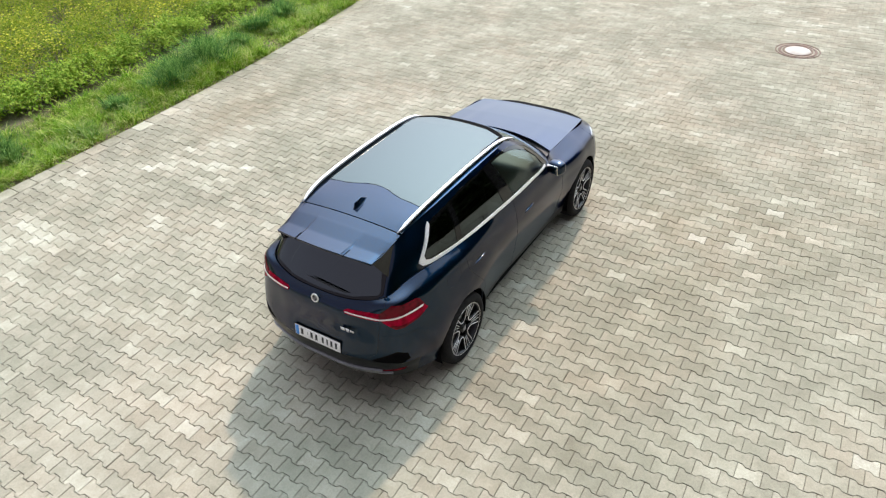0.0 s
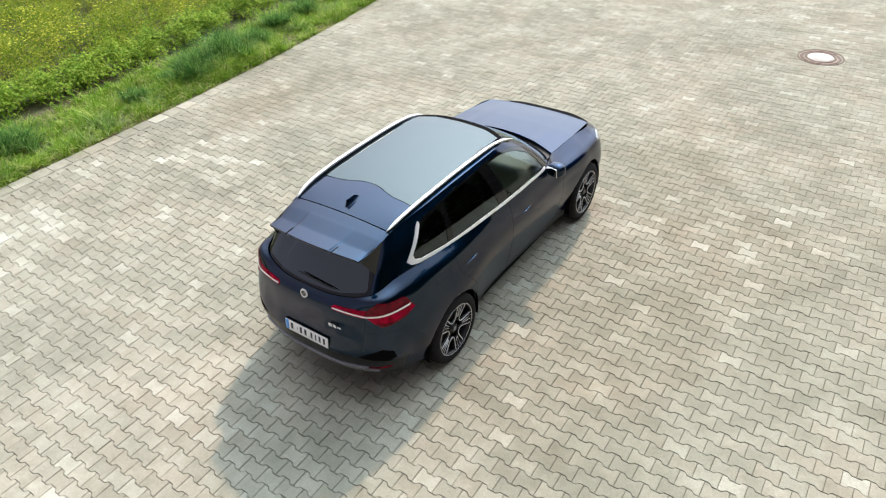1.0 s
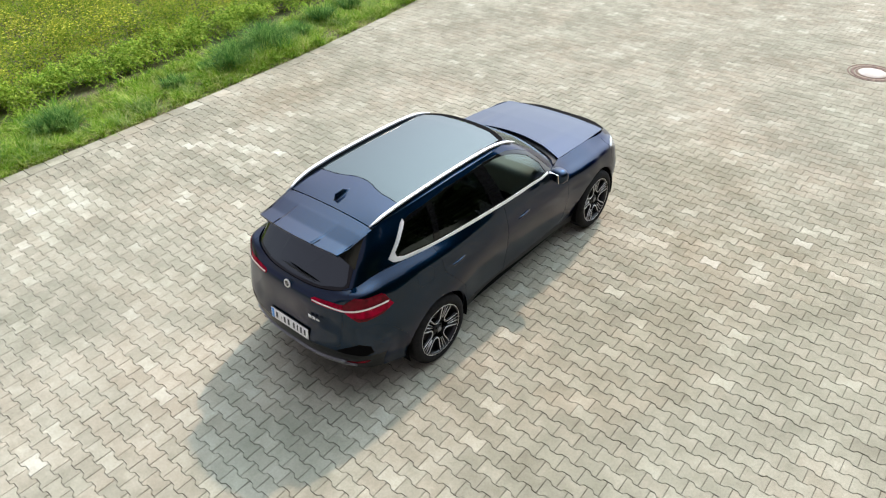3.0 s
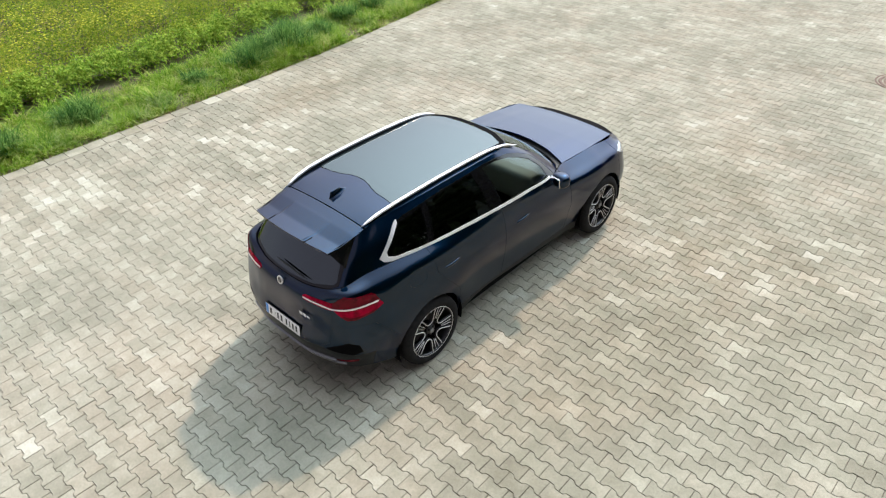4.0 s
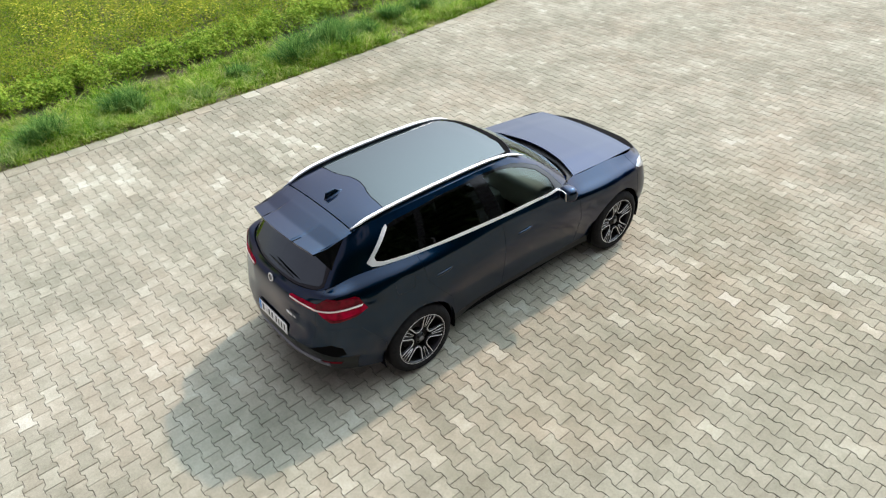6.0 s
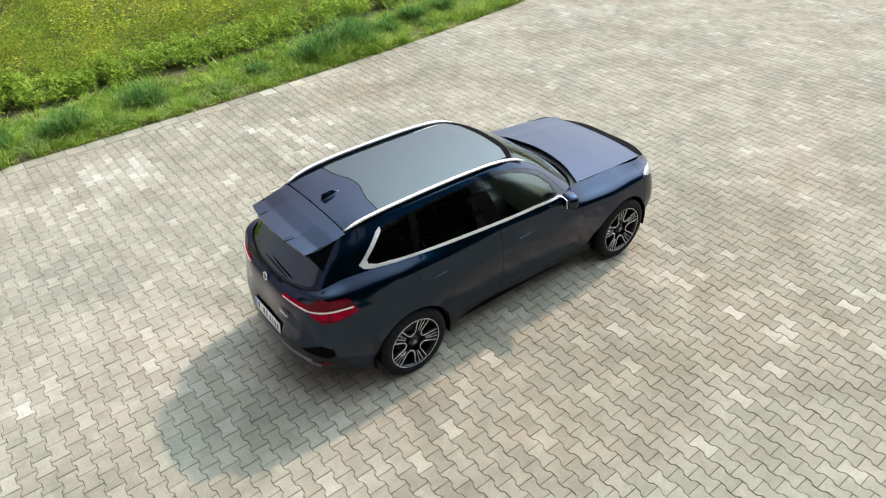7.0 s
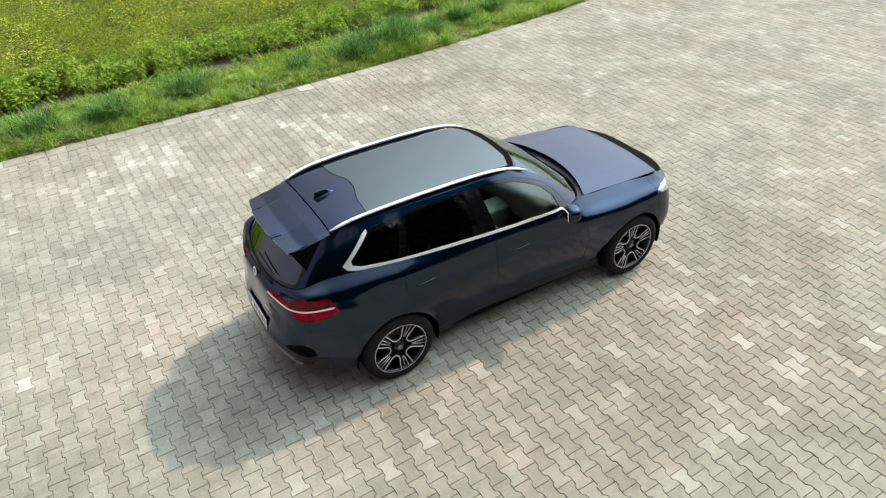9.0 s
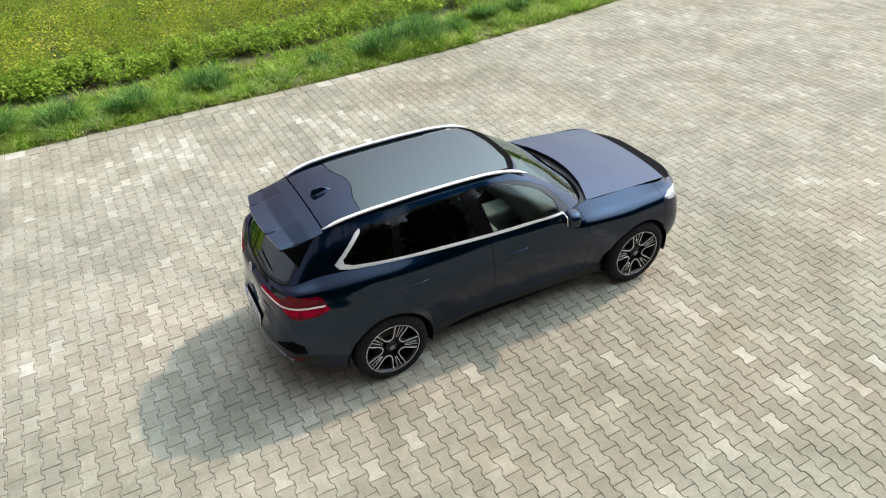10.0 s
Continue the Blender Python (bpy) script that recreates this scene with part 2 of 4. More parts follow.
for j in range(math.floor((YARD[0] - FIRST_X) / STEP_X), math.ceil((YARD[1] - FIRST_X) / STEP_X)):
    x = FIRST_X + STEP_X * j
    top = kerb_y(x) - 0.36
    y = FIRST_Y + STEP_Y * (0.5 if j % 2 else 0.0)
    y -= STEP_Y * math.floor((y - YARD[2]) / STEP_Y)
    while y < top:
        row = round((y - FIRST_Y - (STEP_Y / 2 if j % 2 else 0)) / STEP_Y)
        if -0.95 < x < 1.9 and -3.25 < y < -1.7:
            near.append((x, y, (j, row) in PALE_STONES))
        elif (j, row) in PALE_STONES:
            pale.append((x, y))
        elif any(a < x < b and c < y < d and share > rng.uniform() for a, b, c, d, share in PALE_PATCHES):
            pale.append((x, y))
        else:
            spots.append((x, y))
        y += STEP_Y


def stones(name, places, mat, label):
    """Many stones as one mesh, each set a hair higher or lower and slightly out of true."""
    count, size = len(places), len(stone_verts)
    places = np.array(places)
    turn = rng.normal(0, 0.006, count)
    tip = rng.normal(0, 0.004, (count, 2))
    up = rng.normal(0, 0.0012, count)
    v = np.repeat(stone_verts[None], count, 0)
    c, s = np.cos(turn)[:, None], np.sin(turn)[:, None]
    x, y = v[..., 0] * c - v[..., 1] * s, v[..., 0] * s + v[..., 1] * c
    z = v[..., 2] + up[:, None] + x * tip[:, :1] + y * tip[:, 1:]
    v = np.stack([x + places[:, :1], y + places[:, 1:], z], -1).reshape(-1, 3)
    faces = [tuple(int(a) + size * k for a in f) for k in range(count) for f in stone_faces]
    me = bpy.data.meshes.new(name)
    me.from_pydata(v.tolist(), [], faces)
    me.materials.append(mat)
    ob = new(name, me)
    ob.parent = pavement
    return tagged(ob, label, kind="stuff")


stones("paver_field", spots, PAVER, "beige double-T concrete paving stones")
stones("paver_patch", pale, PAVER_LIGHT, "patch of newer, paler paving stones")
for x, y, light in near:
    ob = new("paver", pale_mesh if light else stone_mesh)
    ob.location, ob.rotation_euler = (x, y, rng.normal(0, 0.001)), (rng.normal(0, 0.004), rng.normal(0, 0.004), rng.normal(0, 0.006))
    ob.parent = pavement

# Edging: one row of oblong stones between the pavers and the grass
kerb = tagged(new("kerb"), "pale concrete edging row along the grass verge", "kerb", kind="structure")
bm = bmesh.new()
bmesh.ops.create_cube(bm, size=1, matrix=Matrix.LocRotScale((0, 0, -0.05), None, (0.295, 0.247, 0.12)))
bmesh.ops.bevel(bm, geom=[e for e in bm.edges if min(v.co.z for v in e.verts) > 0], offset=0.008, segments=1, affect="EDGES")
kerb_mesh = bpy.data.meshes.new("kerb_stone")
bm.to_mesh(kerb_mesh)
bm.free()
kerb_mesh.materials.append(KERB)
x = -7.9
while x < 17.4:
    ob = new("kerb_stone", kerb_mesh)
    slope = math.atan2(kerb_y(x + 0.15) - kerb_y(x - 0.15), 0.3)
    ob.matrix_basis = pose(x, kerb_y(x) - 0.125, -0.009 + rng.normal(0, 0.001), rng.normal(0, 0.3), rng.normal(0, 0.3), math.degrees(slope) + rng.normal(0, 0.5))
    ob.parent = kerb
    x += 0.298
# cut-off pieces fill the strip between the last whole pavers and the edging
bm = bmesh.new()
bmesh.ops.create_cube(bm, size=1, matrix=Matrix.LocRotScale((0, 0, -0.03), None, (0.1378, 0.125, 0.06)))
bmesh.ops.bevel(bm, geom=[e for e in bm.edges if min(v.co.z for v in e.verts) > -0.01], offset=0.005, segments=1, affect="EDGES")
cut_verts = np.array([v.co[:] for v in bm.verts])
cut_faces = [[v.index for v in f.verts] for f in bm.faces]
bm.free()
all_v, all_f = [], []
for j in range(math.floor((YARD[0] - FIRST_X) / STEP_X), math.ceil((YARD[1] - FIRST_X) / STEP_X)):
    x = FIRST_X + STEP_X * j
    y0 = FIRST_Y + STEP_Y * (0.5 if j % 2 else 0.0)
    top = kerb_y(x) - 0.249
    last = y0 + STEP_Y * math.ceil((kerb_y(x) - 0.36 - y0) / STEP_Y) - 0.1
    if top - last > 0.03:
        base = len(all_v)
        all_v += [(x + a, (top + last) / 2 + b / 0.125 * (top - last - 0.004), c - 0.001) for a, b, c in cut_verts.tolist()]
        all_f += [[base + i for i in f] for f in cut_faces]
edge_cut = sheet("paver_cut", all_v, all_f, PAVER)
edge_cut.parent = pavement
tagged(edge_cut, "cut paving stones beside the edging", kind="stuff")

# Manhole cover
IRON = material("rusty_iron", (0.12, 0.07, 0.05), 0.7, 0.5)
n = Nodes(IRON)
n.colour(n.ramp(n.noise(14.0, 5.0), [(0.3, (0.07, 0.045, 0.035)), (0.7, (0.20, 0.13, 0.10))]))
n.bump(n.noise(60.0), 0.5, 0.004)
COVER = material("cover_concrete", (0.62, 0.58, 0.55), 0.8)
n = Nodes(COVER)
n.colour(n.ramp(n.noise(12.0, 5.0), [(0.3, (0.36, 0.33, 0.30)), (0.7, (0.47, 0.44, 0.40))]))


def lathe(profile, steps=48, axis="z"):
    """A bmesh turned from a profile of (radius, height) points."""
    bm = bmesh.new()
    rings = []
    for i in range(steps):
        a = 2 * math.pi * i / steps
        ring = []
        for r, h in profile:
            p = (r * math.cos(a), r * math.sin(a), h) if axis == "z" else (r * math.cos(a), h, r * math.sin(a))
            ring.append(bm.verts.new(p))
        rings.append(ring)
    for i in range(steps):
        a, b = rings[i], rings[(i + 1) % steps]
        for k in range(len(profile) - 1):
            bm.faces.new((a[k], b[k], b[k + 1], a[k + 1]))
    bmesh.ops.remove_doubles(bm, verts=bm.verts, dist=1e-6)
    bmesh.ops.dissolve_degenerate(bm, edges=bm.edges, dist=1e-6)
    return bm


manhole = tagged(new("manhole_cover"), "round manhole cover of pale concrete in a rusty iron ring", "manhole")
manhole.location = (9.72, -2.43, 0)
part("frame_ring", lathe([(0.232, -0.03), (0.232, 0.008), (0.262, 0.008), (0.266, -0.016), (0.284, -0.016), (0.288, 0.004), (0.34, 0.004), (0.344, -0.018), (0.364, -0.018), (0.368, 0.008), (0.39, 0.007), (0.395, -0.02)]), IRON, manhole, "rusty iron ring")
part("cover", lathe([(0.0, 0.010), (0.212, 0.008), (0.217, 0.004), (0.217, -0.03)]), COVER, manhole, "pale concrete filling")


# ---- verge and field ----
def blades(name, roots, heights, widths, lean, mat, segs=2, label="", bend=1.0):
    """Grass: each blade a bent, tapering strip from its root."""
    count = len(roots)
    roots, ang = np.asarray(roots), rng.uniform(0, 2 * np.pi, count)
    side = np.stack([np.cos(ang), np.sin(ang), 0 * ang], -1)
    way = np.stack([-np.sin(ang), np.cos(ang), 0 * ang], -1)
    rows = []
    for k in range(segs + 1):
        f = k / segs
        mid = roots + way * (lean * heights * f ** 1.8 * bend)[:, None]
        mid[:, 2] += heights * (f - 0.28 * lean * f * f)
        w = (widths * (1 - f) ** 0.7)[:, None] / 2
        rows += [mid - side * w, mid + side * w] if k < segs else [mid]
    size = 2 * segs + 1
    v = np.stack(rows, 1).reshape(-1, 3)
    faces = []
    for b in range(0, count * size, size):
        faces += [(b + 2 * k, b + 2 * k + 1, b + 2 * k + 3, b + 2 * k + 2) for k in range(segs - 1)]
        faces.append((b + 2 * segs - 2, b + 2 * segs - 1, b + 2 * segs))
    ob = sheet(name, v.tolist(), faces, mat)
    return tagged(ob, label, "grass", kind="stuff")


def spread(count, x0, x1, y0, y1):
    x = rng.uniform(x0, x1, count)
    edge = np.array([kerb_y(a) for a in x]) - 6.42
    return np.stack([x, rng.uniform(y0, y1, count) + edge, np.full(count, -0.04)], -1)


def patchy(p, scale, cut):
    keep = [noise.noise((a * scale, b * scale, 3.0)) > cut for a, b, _ in p]
    return p[np.array(keep)]


verge_x = np.linspace(-60, 90, 120)
verge = sheet("verge", [(x, kerb_y(x) - 0.01, -0.03) for x in verge_x] + [(x, kerb_y(x) + 2.6, -0.035) for x in verge_x],
              [(i, i + 1, i + 121, i + 120) for i in range(119)], SOIL)
tagged(verge, "strip of soil and matted grass beside the yard", "verge", kind="structure")
def near_any(p, spots):
    """How strongly each point lies in any of the round spots (x, y, radius): 1 inside, fading out."""
    best = np.zeros(len(p))
    for x, y, r in spots:
        best = np.maximum(best, np.exp(-((p[:, 0] - x) ** 2 + (p[:, 1] - y) ** 2) / (2 * (r * .6) ** 2)))
    return best


# short grass mat, bare in places near the edging
BARE = ((1.33, 6.52, 0.28), (-1.9, 6.55, 0.3), (3.0, 6.6, 0.22), (-0.1, 6.5, 0.2), (4.4, 6.75, 0.3), (6.2, 6.9, 0.3))
lawn = patchy(spread(60000, -6, 15, 6.43, 8.22), 1.3, -0.34)
lawn = lawn[rng.uniform(0, 1, len(lawn)) > 0.85 * near_any(lawn, BARE)]
blades("verge_grass", lawn, rng.gamma(4, 0.020, len(lawn)) + 0.03, rng.uniform(0.005, 0.010, len(lawn)), rng.uniform(0.3, 1.5, len(lawn)), GRASS, 2, "uneven short green verge grass with dry blades")
# straw lying flat between the green
straw = patchy(spread(9000, -6, 15, 6.43, 7.6), 2.1, 0.02)
blades("dry_straw", straw, rng.uniform(0.06, 0.16, len(straw)), rng.uniform(0.004, 0.008, len(straw)), rng.uniform(1.6, 2.6, len(straw)), STRAW, 2, "flattened dry straw among the verge grass")


def fans(name, clump, sizes, mat, label, thick=(0.011, 0.022), dense=1.0, lean=(0.4, 1.9)):
    """Clumps whose blades spring from one root, arch over and fan out."""
    per = (dense * (14 + 130 * sizes)).astype(int)
    roots = np.repeat(clump, per, 0) + rng.normal(0, 1, (per.sum(), 3)) * (1, 1, 0) * (0.16 * np.repeat(sizes, per))[:, None]
    tall = np.repeat(sizes, per) * rng.uniform(0.45, 1.15, per.sum())
    keep = roots[:, 1] > np.array([kerb_y(a) for a in roots[:, 0]]) + 0.02
    blades(name, roots[keep], tall[keep], rng.uniform(*thick, keep.sum()), rng.uniform(*lean, keep.sum()), mat, 4, label)


clump = spread(1300, -6, 15, 6.5, 8.2)
sizes = np.clip(np.array([0.20 + 0.22 * noise.noise((a * 1.1, b * 1.5, 7.0)) for a, b, _ in clump]) * rng.uniform(0.7, 1.3, len(clump)), 0.07, 0.36)
fans("verge_clumps", clump, sizes, GRASS, "bright green fanned grass clumps on the verge")
# pale, greyish tufts near the edging
pale_spots = ((0.9, 6.68, .30), (1.24, 7.05, .36), (-0.55, 6.75, .34), (2.25, 6.95, .30), (2.9, 6.8, .26), (-1.75, 6.85, .36), (5.2, 7.25, .34), (6.4, 7.3, .3), (-2.6, 6.8, .36), (-3.6, 6.9, .36), (0.35, 6.75, .26), (7.6, 7.6, .3), (8.9, 7.8, .3))
around = [(x + dx, y + dy, r) for x, y, r in pale_spots for dx, dy in rng.normal(0, .13, (7, 2))]
fans("pale_tufts", np.array([(x, y, -.04) for x, y, r in around]), np.array([r for x, y, r in around]) * rng.uniform(.45, .9, len(around)), PALE_TUFT, "pale grey-green grass tufts beside the edging")
# dense dark tussocks
tussocks = ((-0.02, 7.30, .42), (0.12, 7.42, .36), (-1.15, 7.25, .40), (-1.35, 7.05, .36), (3.45, 7.30, .44), (3.75, 7.45, .46), (4.45, 7.55, .52), (4.65, 7.75, .46), (3.15, 7.25, .36), (2.2, 7.25, .30),
            (5.3, 7.55, .36), (6.3, 7.85, .36), (7.4, 8.1, .38), (-2.45, 7.2, .42), (-3.4, 7.25, .42), (-4.4, 7.2, .42), (9.0, 8.5, .4), (10.5, 8.8, .4))
around = [(x + dx, y + dy, r) for x, y, r in tussocks for dx, dy in rng.normal(0, .12, (9, 2))]
fans("tussock_grass", np.array([(x, y, -.04) for x, y, r in around]), np.array([r for x, y, r in around]) * rng.uniform(.75, 1.25, len(around)), TUFT, "tall dark green grass tussocks on the verge", (0.011, 0.022), 1.3, (0.2, 1.4))


def crop_plants(centres, tall, wide, leaves, small, large):
    """Leafy plants: each a dome of broad, drooping leaves round its root, so that dark gaps stay between them."""
    count = len(centres) * leaves
    root, tall, wide = np.repeat(centres, leaves, 0), np.repeat(tall, leaves), np.repeat(wide, leaves)
    ang, out = rng.uniform(0, 2 * np.pi, count), np.sqrt(rng.uniform(0, 1, count))
    c = root.copy()
    c[:, 0] += np.cos(ang) * out * wide
    c[:, 1] += np.sin(ang) * out * wide
    c[:, 2] = tall * (1 - .45 * out ** 2) * rng.beta(2.4, 1.0, count)
    way, tip = ang + rng.normal(0, .9, count), rng.uniform(-0.7, 0.6, count)
    along = np.stack([np.cos(way) * np.cos(tip), np.sin(way) * np.cos(tip), np.sin(tip)], -1)
    side = np.stack([-np.sin(way), np.cos(way), rng.uniform(-0.35, 0.35, count)], -1)
    s = rng.uniform(small, large, count)[:, None]
    rows = [c, c + along * s * 0.8 + side * s * 0.55, c + along * s * 1.9 - (0, 0, 1) * s * 0.35, c + along * s * 0.8 - side * s * 0.55]
    v = np.stack(rows, 1).reshape(-1, 3)
    return v.tolist(), [(b, b + 1, b + 2, b + 3) for b in range(0, 4 * count, 4)]


# the field: edge plants stand green and full over bare soil, behind them the stand turns yellower and thinner
row = spread(620, -6.5, 15, 8.52, 9.2)
row[:, 1] += 0.12 * np.array([noise.noise((a * 1.4, 5.0, 2.0)) for a in row[:, 0]])
tall = rng.uniform(.34, .58, len(row)) * np.clip((row[:, 1] - np.array([kerb_y(a) for a in row[:, 0]]) - 1.75) / .6, .45, 1)
tagged(sheet("crop_edge", *crop_plants(row, tall, rng.uniform(.11, .2, len(row)), 130, .016, .040), CROP_EDGE), "fresh green leafy plants along the field edge", "crop", kind="stuff")
stand = spread(5400, -6.5, 15, 9.05, 17.5)
lush = np.array([noise.noise((a * .55, b * .8, 4.0)) for a, b, _ in stand])
stand, lush = stand[lush > -.42], lush[lush > -.42]
tagged(sheet("crop_foliage", *crop_plants(stand, rng.uniform(.40, .66, len(stand)) + .12 * lush, rng.uniform(.16, .30, len(stand)), 74, .013, .034), CROP), "stand of yellow-green leafy field plants in flower", "crop", kind="stuff")
stalk = spread(9000, -6.5, 15, 8.9, 17.5)
blades("crop_stems", stalk, rng.uniform(0.30, 0.62, len(stalk)), rng.uniform(0.006, 0.01, len(stalk)), rng.uniform(0.0, 0.25, len(stalk)), CROP, 2, "thin green plant stems in the field")
bloom = patchy(spread(15000, -6.5, 15, 9.0, 17.5), 0.6, -0.05)
bloom[:, 2] = rng.uniform(0.42, 0.72, len(bloom))
off = np.array([(0.02, 0, 0), (0, 0.02, 0.005), (-0.02, 0, 0), (0, -0.02, 0.005)])
v = (bloom[:, None] + off[None] * rng.uniform(0.6, 1.5, (len(bloom), 1, 1))).reshape(-1, 3)
tagged(sheet("crop_blooms", v.tolist(), [(b, b + 1, b + 2, b + 3) for b in range(0, len(v), 4)], BLOOM), "small yellow flowers above the field plants", "flower", kind="stuff")
far = sheet("field_far", [(-300, 17, 0.35), (300, 17, 0.35), (300, 300, 0.35), (-300, 300, 0.35)], [(0, 1, 2, 3)], CROP)
tagged(far, "green field running on to the horizon", "field", kind="structure")


# Dark belts of trees, unseen behind the camera and beside the yard, added to darken what the tail, the flank and the
# windows mirror
LEAF_FAR = leaf_material("far_leaf", [(0.3, (0.02, 0.035, 0.010)), (0.7, (0.045, 0.07, 0.02))], glow=0.15)


def tree_belt(count, start, end, tall):
    """Leaf masses along a line, higher and lower as trees are."""
    f, start, end = rng.uniform(0, 1, count)[:, None], np.array(start), np.array(end)
    c = np.c_[start + (end - start) * f + rng.normal(0, 2.0, (count, 2)), np.zeros(count)]
    top = tall * (1 + .28 * np.array([noise.noise((a * 0.12, b * 0.12, 1.0)) for a, b, _ in c]))
    c[:, 2] = top * rng.beta(1.2, 1.0, count)
    a, b = rng.normal(0, 1, (2, count, 3))
    a /= np.linalg.norm(a, axis=1)[:, None]
    b /= np.linalg.norm(b, axis=1)[:, None]
    s = rng.uniform(0.6, 1.5, count)[:, None]
    v = np.stack([c, c + a * s, c + (a + b) * s, c + b * s], 1).reshape(-1, 3)
    return v.tolist(), [(k, k + 1, k + 2, k + 3) for k in range(0, 4 * count, 4)]


tagged(sheet("unseen_tree_belt", *tree_belt(9000, (-62, -40), (-62, 60), 5.0), LEAF_FAR), "dark green belt of trees far behind the yard", "woods", kind="stuff")
# inferred from the flank's dark mirrored band; raised further to darken the windows
tagged(sheet("unseen_tree_belt", *tree_belt(36000, (-40, -32), (60, -32), 24.0), LEAF_FAR), "dark green belt of trees along the open side", "woods", kind="stuff")

# ---- the car ----
PAINT = material("navy_metallic_paint", (0.010, 0.034, 0.095), 0.3, 1.0, 1.0)
PAINT.node_tree.nodes["Principled BSDF"].inputs["Coat IOR"].default_value = 1.42
PAINT.node_tree.nodes["Principled BSDF"].inputs["Specular Tint"].default_value = (0.0, 0.3, 0.45, 1)
n = Nodes(PAINT)
flake = n.noise(900.0, 1.0)
n.colour(n.mix((0.0003, 0.0095, 0.025), (0.0006, 0.019, 0.050), flake))
dust = n.noise(2.2, 6.0, 0.6)
n.link(n.math("ADD", n.math("MULTIPLY", dust, 0.06), 0.02), n.out.inputs["Coat Roughness"])
GLOSS_BLACK = material("gloss_black", (0.003, 0.003, 0.0035), 0.06, 0.0, 0.0, 0.4)
PLASTIC = material("black_plastic", (0.012, 0.012, 0.013), 0.5, spec=0.3)
n = Nodes(PLASTIC)
n.bump(n.noise(500.0, 2.0), 0.2, 0.0005)
BUMPER_BLACK = material("bumper_black", (0.006, 0.006, 0.007), 0.3, spec=0.3)
LINER = material("dark_liner", (0.004, 0.004, 0.0045), 0.85, spec=0.03)
CHROME = material("satin_aluminium", (0.86, 0.86, 0.86), 0.30, 0.5)
SILVER = material("silver_trim", (0.22, 0.225, 0.23), 0.45, 0.3)
RUBBER = material("tyre_rubber", (0.014, 0.014, 0.015), 0.8, spec=0.15)
n = Nodes(RUBBER)
n.colour(n.ramp(n.noise(30.0), [(0.3, (0.007, 0.007, 0.008)), (0.7, (0.016, 0.015, 0.015))]))
RIM_DARK = material("rim_black", (0.007, 0.007, 0.008), 0.35, 0.0, 0.1)
RIM_CUT = material("rim_diamond_cut", (0.72, 0.72, 0.72), 0.4, 0.35)
DISC = material("brake_disc_steel", (0.05, 0.05, 0.05), 0.5, 0.6)
LAMP_RED = material("lamp_red", (0.33, 0.002, 0.020), 0.1, 0.0, 0.12, 0.02)
LAMP_DEEP = material("lamp_deep_red", (0.13, 0.001, 0.008), 0.1, 0.0, 0.3, 0.02)
for lens in (LAMP_RED, LAMP_DEEP):
    n = Nodes(lens)
    base = tuple(lens.node_tree.nodes["Principled BSDF"].inputs["Base Color"].default_value)[:3]
    n.colour(n.mix(tuple(.55 * c for c in base), tuple(1.35 * c for c in base), n.ramp(n.noise(16.0, 3.0), [(0.38, (0, 0, 0)), (0.62, (1, 1, 1))])))
LAMP_STRIP = material("lamp_strip", (0.85, 0.72, 0.70), 0.2, 0.0, 1.0)
LAMP_CLEAR = material("lamp_clear", (0.42, 0.45, 0.48), 0.1, 0.5, 1.0)
# dark dashboard and console trim, with the window's bright haze put into the grey
DASH = material("dashboard_haze_grey", (0.13, 0.14, 0.135), 0.6)
PLATE_WHITE = material("plate_white", (0.82, 0.82, 0.81), 0.35)
PLATE_BLUE = material("plate_blue", (0.05, 0.30, 0.75), 0.35)
PLATE_INK = material("plate_ink", (0.02, 0.02, 0.025), 0.4)
TRIM_BROWN = material("seat_leather", (0.22, 0.225, 0.21), 0.5)
MIRROR = material("mirror_glass", (0.9, 0.9, 0.92), 0.02, 1.0)


def glass_material(name, tint, gloss=1.5):
    """A thin tinted pane: it lets tinted light through and mirrors the sky at its surface."""
    m = bpy.data.materials.new(name)
    m.use_nodes = True
    t = m.node_tree
    t.nodes.remove(t.nodes["Principled BSDF"])
    clear, shine, fres, join = (t.nodes.new("ShaderNode" + k) for k in ("BsdfTransparent", "BsdfGlossy", "Fresnel", "MixShader"))
    clear.inputs["Color"].default_value = (*tint, 1)
    shine.inputs["Roughness"].default_value = 0.015
    shine.inputs["Color"].default_value = (0.82, 0.96, 1.0, 1)
    fres.inputs["IOR"].default_value = gloss
    t.links.new(fres.outputs[0], join.inputs[0])
    t.links.new(clear.outputs[0], join.inputs[1])
    t.links.new(shine.outputs[0], join.inputs[2])
    t.links.new(join.outputs[0], t.nodes["Material Output"].inputs["Surface"])
    return m


GLASS_FRONT = glass_material("glass_light_tint", (0.74, 0.84, 0.80), 1.45)
GLASS_DARK = glass_material("glass_privacy_tint", (0.02, 0.024, 0.028), 1.62)
GLASS_REAR = glass_material("glass_rear_tint", (0.02, 0.026, 0.028), 1.9)
GLASS_SCREEN = glass_material("glass_windscreen", (0.5, 0.56, 0.5), 1.5)

car = tagged(new("car"), "dark navy blue metallic estate car parked on concrete paving", "car")
car.matrix_basis = pose(-0.02, 0.05, 0, 0, 0, -0.5)


